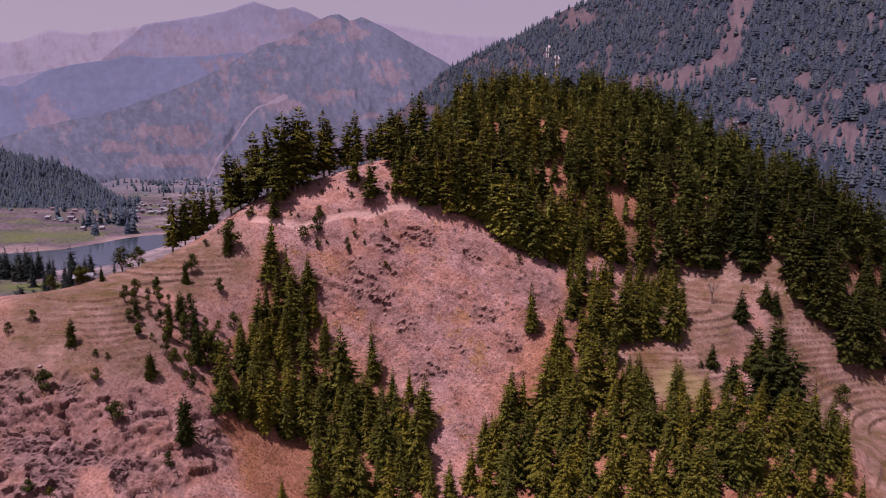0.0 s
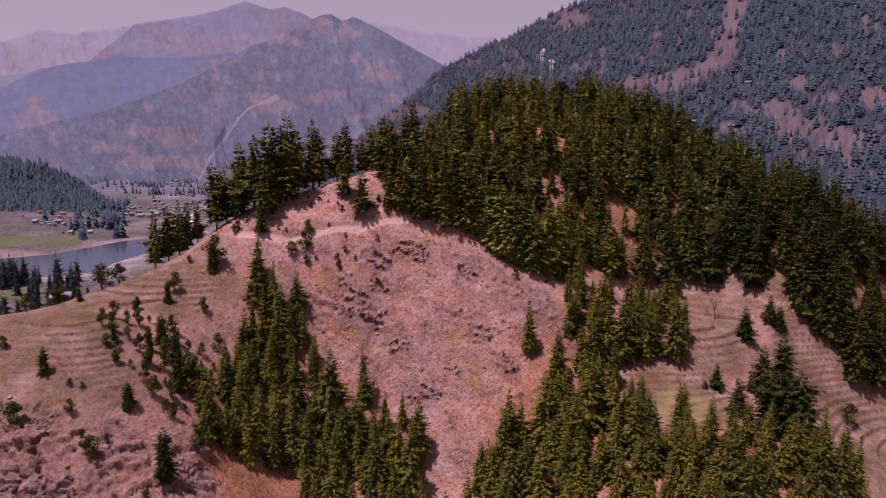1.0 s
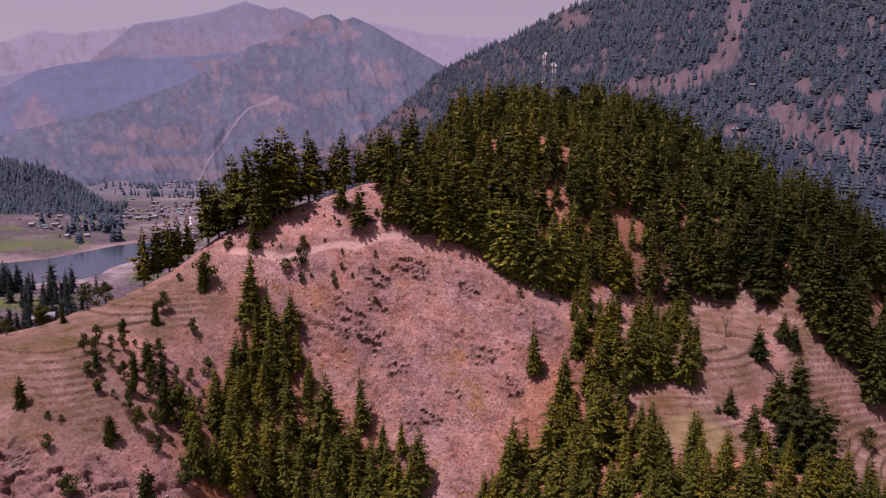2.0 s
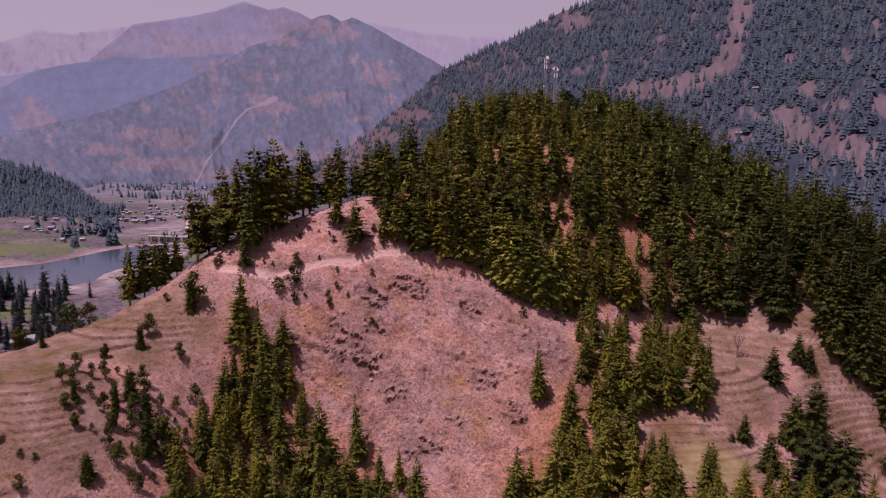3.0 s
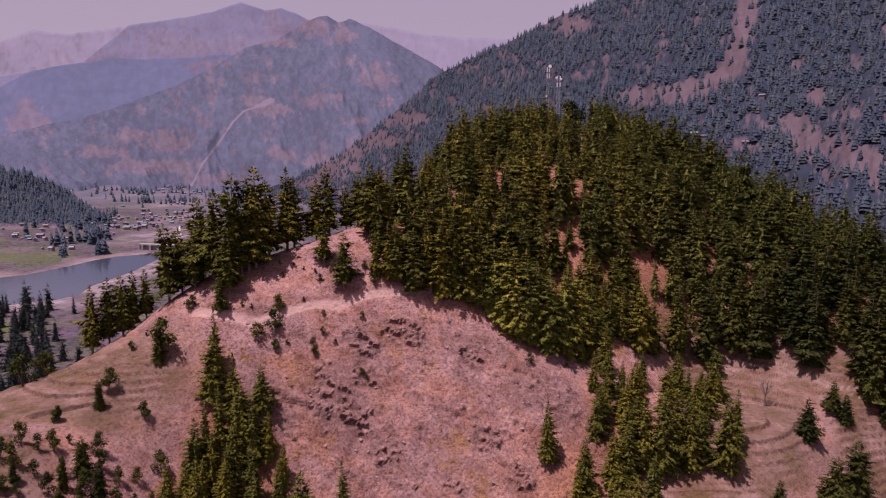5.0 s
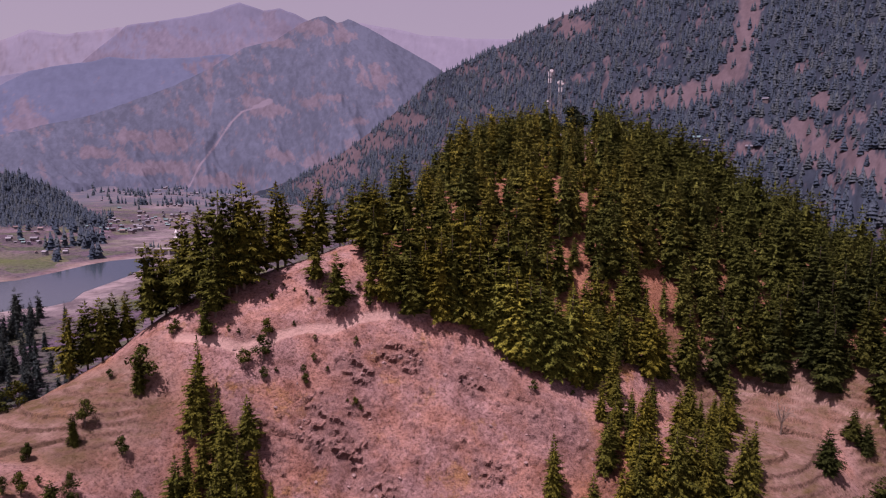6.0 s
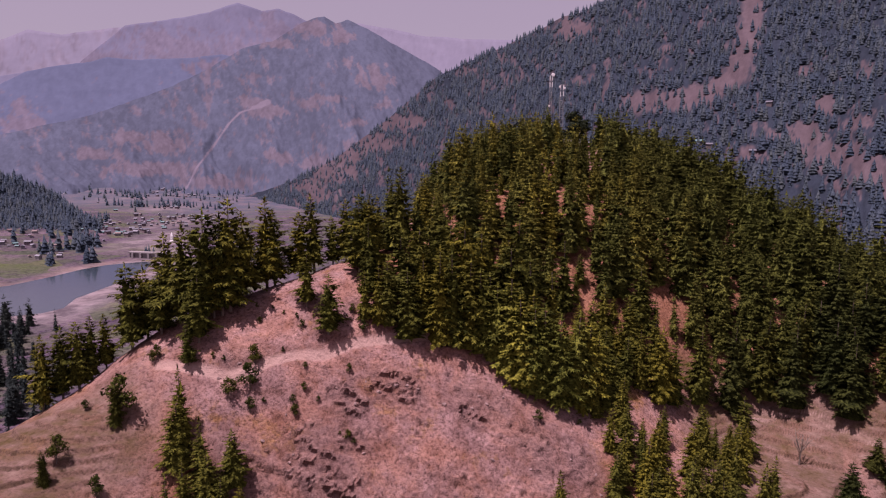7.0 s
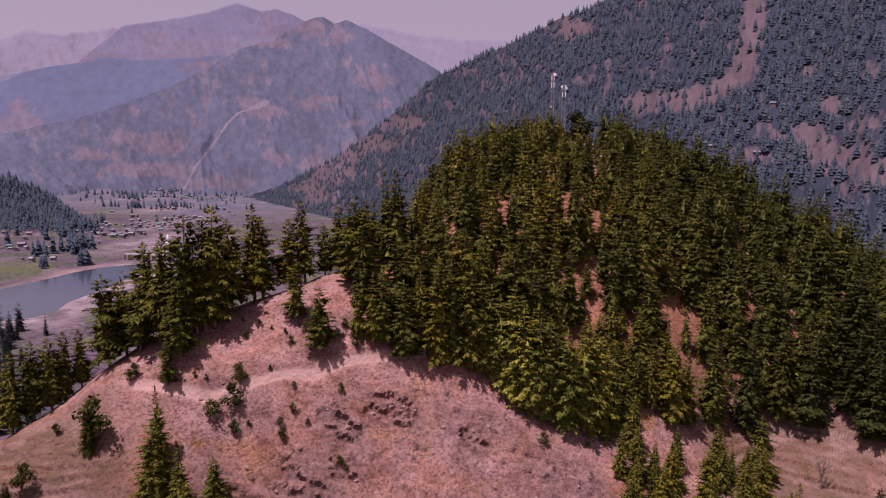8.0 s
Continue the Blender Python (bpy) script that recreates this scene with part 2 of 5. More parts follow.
def mat_ground():
    m, n, l, p = material("dry_hillside")
    co = n.new("ShaderNodeTexCoord").outputs["Object"]
    big = noise_tex(n, l, co, 0.04, 4)
    mid = noise_tex(n, l, co, 0.25, 6, 0.68)
    small = noise_tex(n, l, co, 1.1, 8, 0.75)
    dirt = ramp(n, l, mid, [(0.32, (0.175, 0.092, 0.07)), (0.48, (0.285, 0.167, 0.142)), (0.66, (0.37, 0.23, 0.2))])
    dirt = mix(n, l, 0.85, dirt, ramp(n, l, noise_tex(n, l, co, 0.11, 6, 0.7, 0.5), [(0.36, (0.78, 0.8, 0.9)), (0.47, (0.92, 0.92, 0.98)), (0.56, (1.04, 0.95, 0.9)), (0.66, (1.12, 0.98, 0.86))]), "MULTIPLY")
    grass = ramp(n, l, small, [(0.3, (0.17, 0.085, 0.036)), (0.7, (0.33, 0.18, 0.06))])
    col = mix(n, l, ramp(n, l, noise_tex(n, l, co, 0.09, 7, 0.72), [(0.57, (0, 0, 0)), (0.65, (0.7, 0.7, 0.7))]), dirt, grass)
    litter = ramp(n, l, mid, [(0.3, (0.16, 0.066, 0.03)), (0.6, (0.3, 0.135, 0.07)), (0.8, (0.32, 0.165, 0.1))])
    col = mix(n, l, math_node(n, l, "MULTIPLY", layer(n, "litter"), 0.75), col, litter)
    col = mix(n, l, 0.75, col, ramp(n, l, small, [(0.28, (0.4, 0.36, 0.36)), (0.42, (0.9, 0.9, 0.9)), (0.6, (1, 1, 1))]), "MULTIPLY")
    col = mix(n, l, 0.75, col, ramp(n, l, noise_tex(n, l, co, 2.2, 8, 0.75), [(0.38, (0.25, 0.22, 0.21)), (0.48, (0.88, 0.86, 0.85)), (0.6, (1.2, 1.2, 1.2))]), "MULTIPLY")
    crack = ramp(n, l, noise_tex(n, l, co, 0.75, 7, 0.7, 1.2), [(0.455, (1, 1, 1)), (0.485, (0.3, 0.25, 0.25)), (0.5, (0.3, 0.25, 0.25)), (0.53, (1, 1, 1))])
    stone = ramp(n, l, noise_tex(n, l, co, 0.8, 8, 0.72, 0.8), [(0.4, (0.045, 0.028, 0.028)), (0.5, (0.17, 0.105, 0.095)), (0.68, (0.33, 0.205, 0.18))])
    col = mix(n, l, math_node(n, l, "MULTIPLY", layer(n, "rock"), ramp(n, l, mid, [(0.36, (0.4, 0.4, 0.4)), (0.6, (1, 1, 1))])), col, stone)
    col = mix(n, l, math_node(n, l, "ADD", math_node(n, l, "MULTIPLY", layer(n, "rock"), 0.8), math_node(n, l, "MULTIPLY", layer(n, "crag"), 0.5)), col, mix(n, l, 1.0, col, crack, "MULTIPLY"))
    crag = ramp(n, l, noise_tex(n, l, co, 0.7, 8, 0.75, 0.6), [(0.36, (0.04, 0.028, 0.03)), (0.46, (0.14, 0.092, 0.09)), (0.66, (0.31, 0.2, 0.185))])
    col = mix(n, l, math_node(n, l, "MULTIPLY", layer(n, "crag"), 0.8), col, crag)
    # Walls of stone and dry grass, darkened further to paint in their shade.
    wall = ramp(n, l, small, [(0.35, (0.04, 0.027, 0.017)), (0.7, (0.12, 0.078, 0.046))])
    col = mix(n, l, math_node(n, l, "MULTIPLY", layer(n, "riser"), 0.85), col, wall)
    col = mix(n, l, math_node(n, l, "MULTIPLY", layer(n, "trail"), 0.75), col, (0.43, 0.29, 0.25))
    fallow = ramp(n, l, noise_tex(n, l, co, 0.16, 7, 0.72), [(0.38, (0.09, 0.064, 0.028)), (0.46, (0.125, 0.083, 0.053)), (0.54, (0.165, 0.108, 0.084)), (0.64, (0.24, 0.16, 0.132))])
    fallow = mix(n, l, 0.6, fallow, ramp(n, l, small, [(0.3, (0.4, 0.36, 0.33)), (0.5, (1, 1, 1))]), "MULTIPLY")
    col = mix(n, l, math_node(n, l, "MULTIPLY", layer(n, "fallow"), ramp(n, l, mid, [(0.35, (0.6, 0.6, 0.6)), (0.55, (1, 1, 1))])), col, fallow)
    plots = n.new("ShaderNodeTexVoronoi")
    plots.inputs["Scale"].default_value = 0.045
    l.new(co, plots.inputs["Vector"])
    crop = ramp(n, l, plots.outputs["Color"], [(0.1, (0.05, 0.045, 0.05)), (0.3, (0.13, 0.09, 0.095)), (0.42, (0.06, 0.08, 0.04)), (0.55, (0.125, 0.14, 0.045)), (0.66, (0.09, 0.065, 0.08)), (0.9, (0.2, 0.145, 0.15))])
    crop = mix(n, l, 0.5, crop, ramp(n, l, noise_tex(n, l, co, 0.05, 8, 0.8), [(0.36, (0.085, 0.068, 0.085)), (0.45, (0.105, 0.082, 0.095)), (0.5, (0.075, 0.085, 0.065)), (0.56, (0.1, 0.115, 0.065)), (0.6, (0.085, 0.07, 0.085)), (0.66, (0.13, 0.095, 0.105))]))
    crop = mix(n, l, 0.8, crop, ramp(n, l, noise_tex(n, l, co, 0.3, 6, 0.75), [(0.4, (0.35, 0.34, 0.42)), (0.48, (0.95, 0.95, 0.95)), (0.6, (1.35, 1.3, 1.3))]), "MULTIPLY")
    # Bluish tint and a hazy far blend put the valley's haze into its colour.
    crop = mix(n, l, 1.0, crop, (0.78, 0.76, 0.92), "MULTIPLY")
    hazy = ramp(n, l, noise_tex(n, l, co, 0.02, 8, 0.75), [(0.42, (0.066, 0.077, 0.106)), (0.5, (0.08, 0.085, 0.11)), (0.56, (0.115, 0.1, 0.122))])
    crop = mix(n, l, layer(n, "valley_haze"), crop, hazy)
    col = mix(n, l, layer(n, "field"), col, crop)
    meadow = ramp(n, l, mid, [(0.35, (0.13, 0.105, 0.045)), (0.6, (0.22, 0.165, 0.09))])
    col = mix(n, l, math_node(n, l, "MULTIPLY", layer(n, "meadow"), 0.85), col, meadow)
    col = mix(n, l, layer(n, "green"), col, ramp(n, l, small, [(0.3, (0.05, 0.07, 0.025)), (0.7, (0.1, 0.12, 0.045))]))
    col = mix(n, l, layer(n, "gravel"), col, ramp(n, l, noise_tex(n, l, co, 0.06, 8, 0.7), [(0.38, (0.085, 0.07, 0.08)), (0.5, (0.16, 0.135, 0.145)), (0.62, (0.23, 0.19, 0.2))]))
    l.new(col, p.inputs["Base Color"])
    p.inputs["Roughness"].default_value = 0.95
    p.inputs["Specular IOR Level"].default_value = 0.03
    bump(n, l, p, math_node(n, l, "ADD", math_node(n, l, "MULTIPLY", small, 0.6), math_node(n, l, "MULTIPLY", mid, 0.4)), 1.0, 0.9)
    return m


def mat_foliage(name, dark, light, scale=0.8, mass=False, vary=0.65, ruffle=0.5):
    m, n, l, p = material(name)
    co = n.new("ShaderNodeTexCoord").outputs["Object"]
    info = layer(n, "tint") if mass else n.new("ShaderNodeObjectInfo").outputs["Random"]
    geo = n.new("ShaderNodeNewGeometry")
    fine = noise_tex(n, l, co, scale, 5, 0.7)
    base = ramp(n, l, fine, [(0.36, dark), (0.62, light)])
    bump(n, l, p, fine, 0.9, 1.0 / scale)
    base = mix(n, l, ruffle, base, ramp(n, l, geo.outputs["Random Per Island"], [(0, (0.55, 0.6, 0.5)), (1, (1.0, 1.0, 0.9))]), "MULTIPLY")
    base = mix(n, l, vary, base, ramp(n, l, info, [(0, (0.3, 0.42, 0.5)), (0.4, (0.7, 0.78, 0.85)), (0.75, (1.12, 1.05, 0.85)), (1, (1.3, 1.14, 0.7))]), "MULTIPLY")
    l.new(base, p.inputs["Base Color"])
    p.inputs["Roughness"].default_value = 0.75
    p.inputs["Specular IOR Level"].default_value = 0.04
    return m


def mat_plain(name, a, b, scale, rough=0.85, metal=0.0, bumpy=0.3):
    m, n, l, p = material(name)
    co = n.new("ShaderNodeTexCoord").outputs["Object"]
    t = noise_tex(n, l, co, scale, 6, 0.65)
    l.new(ramp(n, l, t, [(0.3, a), (0.7, b)]), p.inputs["Base Color"])
    p.inputs["Roughness"].default_value, p.inputs["Metallic"].default_value = rough, metal
    bump(n, l, p, t, bumpy, 0.3 / scale)
    return m


def mat_slope(name, forest, bare, fleck, bumpy=0.6, depth=12.0, deep=0.7, grain=0.12):
    """Mountain side: woods broken by bare slopes, mottled by the sheet's own layers and a finer fleck."""
    m, n, l, p = material(name)
    co = n.new("ShaderNodeTexCoord").outputs["Object"]
    fine = noise_tex(n, l, co, fleck, 6, 0.75)
    tone = layer(n, "tone")
    wood = ramp(n, l, tone, [(0.25, tuple(deep * c for c in forest)), (0.75, tuple(1.12 * c for c in forest))])
    open_ = ramp(n, l, tone, [(0.2, tuple(0.72 * c for c in bare)), (0.75, tuple(1.1 * c for c in bare)), (1.0, tuple(1.2 * c for c in bare))])
    col = mix(n, l, layer(n, "bare"), wood, open_)
    col = mix(n, l, grain, col, ramp(n, l, fine, [(0.36, (0.6, 0.62, 0.7)), (0.6, (1.1, 1.1, 1.1))]), "MULTIPLY")
    l.new(col, p.inputs["Base Color"])
    p.inputs["Roughness"].default_value = 1.0
    p.inputs["Specular IOR Level"].default_value = 0.0
    bump(n, l, p, fine, bumpy, depth)
    return m


GROUND = mat_ground()
CONIFER = mat_foliage("conifer_needles", (0.006, 0.01, 0.004), (0.185, 0.174, 0.028), 34)
YOUNG_FIR = mat_foliage("young_fir_needles", (0.014, 0.022, 0.005), (0.29, 0.275, 0.045), 34)
BROAD = mat_foliage("shrub_leaves", (0.012, 0.018, 0.005), (0.07, 0.075, 0.015), 22)
# Darker needles: dark bushy evergreens, and shade painted onto the right-hand firs.
DARK_SHADED_FIR = mat_foliage("dark_shaded_needles", (0.006, 0.01, 0.004), (0.075, 0.083, 0.02), 34)
DARK_LEAF = mat_foliage("dark_leaves", (0.006, 0.01, 0.006), (0.03, 0.038, 0.018), 22)
FOREST_MASS = mat_foliage("forest_needles", (0.008, 0.013, 0.005), (0.25, 0.235, 0.045), 2.6, True, 0.8)
# Pale blue needles: the haze before the far trees is painted into them.
HAZED_WOOD = mat_foliage("hazed_woods", (0.036, 0.052, 0.074), (0.07, 0.092, 0.122), 0.35, True, 0.45, 0.08)
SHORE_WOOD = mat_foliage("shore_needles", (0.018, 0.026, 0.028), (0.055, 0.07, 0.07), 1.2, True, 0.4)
BARK = mat_plain("bark", (0.10, 0.075, 0.06), (0.2, 0.16, 0.13), 2.0)
STEEL = mat_plain("galvanised_steel", (0.2, 0.2, 0.21), (0.3, 0.3, 0.31), 1.0, 0.5, 0.3, 0.05)
WHITE = mat_plain("white_paint", (0.7, 0.7, 0.7), (0.82, 0.82, 0.82), 0.8, 0.6, 0.0, 0.05)


# ---- mesh helpers ----
def mesh_from(name, verts, faces, mat, flat=True, normals=None):
    me = bpy.data.meshes.new(name)
    if normals is not None:  # turn every face to the side that its normals point to
        v, f = np.array(verts, float), np.array(faces)
        turned = (np.cross(v[f[:, 1]] - v[f[:, 0]], v[f[:, 2]] - v[f[:, 0]]) * normals[f[:, 0]]).sum(1) < 0
        f[turned] = f[turned][:, ::-1]
        faces = f.tolist()
    me.from_pydata([tuple(v) for v in verts], [], [tuple(f) for f in faces])
    me.materials.append(mat)
    if not flat or normals is not None:
        me.shade_smooth()
    if normals is not None:
        me.normals_split_custom_set_from_vertices(normals.tolist())
    me.update()
    return me


def crown_normals(verts, lift, loose, seed):
    """Normals of a leafy crown of height 1, out from its axis and upwards, a little ruffled."""
    rng, v = np.random.RandomState(seed), np.array(verts, float)
    n = np.c_[v[:, :2] / (np.hypot(v[:, 0], v[:, 1])[:, None] + 0.02), np.full(len(v), lift)]
    n = n + np.repeat(rng.normal(size=(len(v) // 3 + 1, 3)) * loose, 3, axis=0)[: len(v)]
    return n / np.linalg.norm(n, axis=1)[:, None]


def sheet(name, co, nx, ny, mat, layers=None):
    i = np.arange(nx * ny).reshape(ny, nx)
    quads = np.stack([i[:-1, :-1], i[:-1, 1:], i[1:, 1:], i[1:, :-1]], -1).reshape(-1, 4)
    me = bpy.data.meshes.new(name)
    me.vertices.add(len(co))
    me.vertices.foreach_set("co", co.astype(np.float32).ravel())
    me.loops.add(quads.size)
    me.loops.foreach_set("vertex_index", quads.astype(np.int32).ravel())
    me.polygons.add(len(quads))
    me.polygons.foreach_set("loop_start", np.arange(0, quads.size, 4, dtype=np.int32))
    me.materials.append(mat)
    me.update(calc_edges=True)
    me.shade_smooth()
    for key, values in (layers or {}).items():
        me.attributes.new(key, "FLOAT", "POINT").data.foreach_set("value", np.asarray(values, np.float32).ravel())
    return me


def spread(a, b, step, reach, count):
    """Lines a..b at an even step, then wider and wider out to reach on both sides."""
    mid = np.arange(a, b + step / 2, step)
    grow = np.geomspace(step, reach, count)
    return np.r_[(a - grow)[::-1], mid, b + grow]


# ---- ground ----
xs = spread(-100, 116, 0.36, 4900, 64)
ys = spread(84, 172, 0.25, 4800, 74)
gx, gy = np.meshgrid(xs, ys)
zs, risers, amount = ground(gx.ravel(), gy.ravel())
lift, ledges, crags = relief(gx.ravel(), gy.ravel(), zs, amount)
lift = lift.reshape(gx.shape)
zs = zs.reshape(gx.shape)
slope_y, slope_x = np.gradient(zs, ys, xs)
slant = np.sqrt(1 + slope_x**2 + slope_y**2)
surface = np.stack([gx - slope_x / slant * lift, gy - slope_y / slant * lift, zs + lift / slant], -1).reshape(-1, 3)
zs = zs + lift * slant
litter = np.max([smooth(3, -3, edge_distance(poly, gx.ravel(), gy.ravel())) for poly in [FOREST] + GROVES], axis=0)
shore = edge_distance(LAKE, gx.ravel(), gy.ravel())
away = np.hypot(np.maximum(np.abs(gx) - 150, 0), np.maximum(gy - 350, 0)).ravel()
layers = {
    "rock": np.maximum(0.55 * rockiness(gx, gy).ravel(), ledges),
    "crag": crags,
    "riser": risers,
    "litter": litter,
    "fallow": np.max([smooth(7, -1, edge_distance(o, gx.ravel(), gy.ravel()) + 3 * fbm(gx.ravel() / 9, gy.ravel() / 9, 3, 93)) for o, _ in TERRACES], axis=0) * (1 - 0.9 * risers),
    "trail": np.max([smooth(0.85, 0.4, line_distance(line, gx.ravel(), gy.ravel())) for line in TRAILS], axis=0),
    "field": np.maximum(smooth(40, 90, away), smooth(16, 6, zs.ravel()) * smooth(-85, -105, gx.ravel())) * smooth(0, 4, shore),
    "gravel": np.maximum(smooth(34, 12, shore) * smooth(-246, -232, gx.ravel()) * smooth(20, 60, away), np.maximum.reduce([smooth(9, 3, shore) * smooth(20, 60, away), 0.9 * smooth(5, 2.5, line_distance(BANK, gx.ravel(), gy.ravel())), 0.8 * smooth(26, 10, line_distance(RIVER, gx.ravel(), gy.ravel()) + 14 * fbm(gx.ravel() / 30, gy.ravel() / 30, 3, 77))])),
    # haze over the far valley floor, grows with distance
    "valley_haze": np.clip(smooth(950, 1350, np.hypot(gx, gy).ravel() + 160 * fbm(gx.ravel() / 90, gy.ravel() / 90, 4, 99)), 0, 0.85),
    "meadow": smooth(1.15, 0.6, np.hypot((gx.ravel() - 48.5) / 7.5, (gy.ravel() - 130) / 6) + 0.3 * fbm(gx.ravel() / 4, gy.ravel() / 4, 3, 97)),
    "green": np.maximum(smooth(1.1, 0.8, np.hypot((gx.ravel() + 225) / 34, (gy.ravel() - 352) / 16)), 0.55 * smooth(1.3, 0.6, np.hypot((gx.ravel() + 370) / 60, (gy.ravel() - 570) / 40) + 1.2 * fbm(gx.ravel() / 14, gy.ravel() / 22, 4, 103))),
}


def ground_z(x, y):
    """Height of the ground sheet at one place."""
    i, j = int(np.searchsorted(xs, x)) - 1, int(np.searchsorted(ys, y)) - 1
    u, v = (x - xs[i]) / (xs[i + 1] - xs[i]), (y - ys[j]) / (ys[j + 1] - ys[j])
    return float((zs[j, i] * (1 - u) + zs[j, i + 1] * u) * (1 - v) + (zs[j + 1, i] * (1 - u) + zs[j + 1, i + 1] * u) * v)


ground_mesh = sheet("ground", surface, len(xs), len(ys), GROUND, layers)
rough = np.maximum(0.55 * ledges, crags).reshape(gx.shape)
rough = np.max([rough[:-1, :-1], rough[1:, :-1], rough[:-1, 1:], rough[1:, 1:]], axis=0)
ground_mesh.polygons.foreach_set("use_smooth", (rough < 0.5).ravel())
ground_ob = tagged(new("ground", ground_mesh), "dry pink-brown hillside with rocky crags and terraced fields above the valley", "ground", kind="structure")

# lake
m, n, l, p = material("lake_water")
p.inputs["Base Color"].default_value = (0.03, 0.045, 0.06, 1)
p.inputs["Roughness"].default_value = 0.12
bump(n, l, p, noise_tex(n, l, n.new("ShaderNodeTexCoord").outputs["Object"], 0.25, 3), 0.1, 0.3)
bm = bmesh.new()
bm.faces.new([bm.verts.new((x * 1.0, y, WATER)) for x, y in LAKE])
bmesh.ops.triangulate(bm, faces=bm.faces[:])
me = bpy.data.meshes.new("water")
bm.to_mesh(me)
me.materials.append(m)
tagged(new("water", me), "still grey-blue reservoir water at the foot of the valley", "lake", kind="structure")


# ---- mountains ----
def mountain(name, label, crest, foot, mat, rough, seed, steps=70, low=-30.0, spots=(), lines=(), patch=0.0, gully=3.0, slant=0.0, fine=0.14, side_light=0.2, mottle=0.4, lean=0.35, pale=False):
    """A mountain side: crest rows (bearing, elevation, distance), foot rows (bearing, distance); spots and lines of bare ground by bearing and elevation; spurs about gully degrees apart."""
    b = np.arange(crest[0][0], crest[-1][0] + 0.01, fine)
    cb, ce, cd = np.array(crest, float).T
    fb, fd = np.array(foot, float).T
    top = 71 + np.tan(np.radians(np.interp(b, cb, ce))) * np.interp(b, cb, cd)
    dist_top, dist_foot = np.interp(b, cb, cd), np.interp(b, fb, fd)
    s = np.r_[np.linspace(0, 1, steps), 1.08, 1.3, 1.8][:, None]
    dist = dist_foot + (dist_top - dist_foot) * s
    rise = np.where(s <= 1, s**1.08, 1 - (s - 1) * 0.9)
    wide = 2 * int(4.5 / fine) + 1
    even = np.convolve(np.pad(top, wide // 2, mode="edge"), np.hanning(wide) / np.hanning(wide).sum(), mode="valid")
    z = low + (even + (top - even) * np.clip(s, 0, 1) ** 8 - low) * rise
    x, y = dist * np.sin(np.radians(b)), 27 + dist * np.cos(np.radians(b))
    size = float(np.mean(dist_top - dist_foot))
    bearing, up = np.broadcast_to(b, z.shape), np.broadcast_to(s, z.shape)
    # spurs run down the slope and fork as they go
    p, q = bearing / gully + slant * up, 1.6 * up
    p = p + 0.3 * fbm(bearing / (1.6 * gully), 2.2 * up, 3, seed + 40)
    spur = fbm(p, q, 5, seed, True)
    hold = np.clip(1.04 - s, 0.04, 1) ** 0.6 * smooth(0, 0.15, s)
    z = z + rough * size * (spur - 0.55) * hold + 0.004 * size * fbm(x / (size * 0.05), y / (size * 0.05), 3, seed + 3) * smooth(0, 0.1, s)
    height = np.degrees(np.arctan2(z - 71, dist))
    # Bare flanks follow the aspect and paint sunlit sides into the spurs' colour.
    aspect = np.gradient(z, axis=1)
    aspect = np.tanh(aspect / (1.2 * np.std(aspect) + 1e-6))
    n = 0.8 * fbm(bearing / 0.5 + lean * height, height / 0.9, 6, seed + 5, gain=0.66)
    bare = 0.85 * smooth(0.2 - patch, 0.38 - patch, n + 0.12 * (spur - 0.5) + side_light * aspect)
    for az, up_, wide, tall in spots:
        bare = np.maximum(bare, smooth(1.1, 0.75, np.hypot((bearing - az) / wide, (height - up_) / tall) + 2.2 * n - side_light * aspect))
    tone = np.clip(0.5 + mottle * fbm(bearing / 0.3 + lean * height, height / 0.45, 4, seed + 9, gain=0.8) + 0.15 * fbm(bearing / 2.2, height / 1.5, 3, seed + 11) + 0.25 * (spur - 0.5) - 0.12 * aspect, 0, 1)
    for line, wide in lines:
        scar = smooth(1.2, 0.7, line_distance(line, bearing, height) / wide + 1.0 * n)
        bare = np.maximum(bare, scar)
        if pale:
            tone = np.maximum(tone, scar)
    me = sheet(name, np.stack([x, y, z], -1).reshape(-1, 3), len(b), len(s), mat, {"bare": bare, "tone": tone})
    return tagged(new(name, me), label, "mountain", kind="structure"), (x, y, z, bare)


# Base colours turn paler and bluer with distance, painting haze onto the ranges.
FAINT = mat_slope("faint_hazed_range", (0.145, 0.141, 0.186), (0.152, 0.142, 0.182), 0.006, 0.05, 20, 0.95)
PALE = mat_slope("pale_hazed_range", (0.112, 0.115, 0.165), (0.126, 0.117, 0.158), 0.008, 0.1, 20, 0.93)
BLUE = mat_slope("blue_hazed_range", (0.076, 0.09, 0.14), (0.115, 0.104, 0.138), 0.012, 0.1, 14, 0.92)
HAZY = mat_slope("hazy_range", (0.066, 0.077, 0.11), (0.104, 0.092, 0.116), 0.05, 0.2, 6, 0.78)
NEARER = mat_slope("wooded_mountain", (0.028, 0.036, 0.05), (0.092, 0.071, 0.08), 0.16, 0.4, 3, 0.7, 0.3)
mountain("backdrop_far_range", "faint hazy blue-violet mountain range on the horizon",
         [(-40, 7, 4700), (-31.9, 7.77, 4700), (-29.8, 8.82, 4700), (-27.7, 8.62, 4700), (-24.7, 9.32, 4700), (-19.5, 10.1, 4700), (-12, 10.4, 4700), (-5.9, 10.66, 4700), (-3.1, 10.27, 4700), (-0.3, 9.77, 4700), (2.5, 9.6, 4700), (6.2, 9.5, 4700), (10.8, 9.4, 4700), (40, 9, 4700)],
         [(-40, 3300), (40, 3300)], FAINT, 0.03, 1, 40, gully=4)
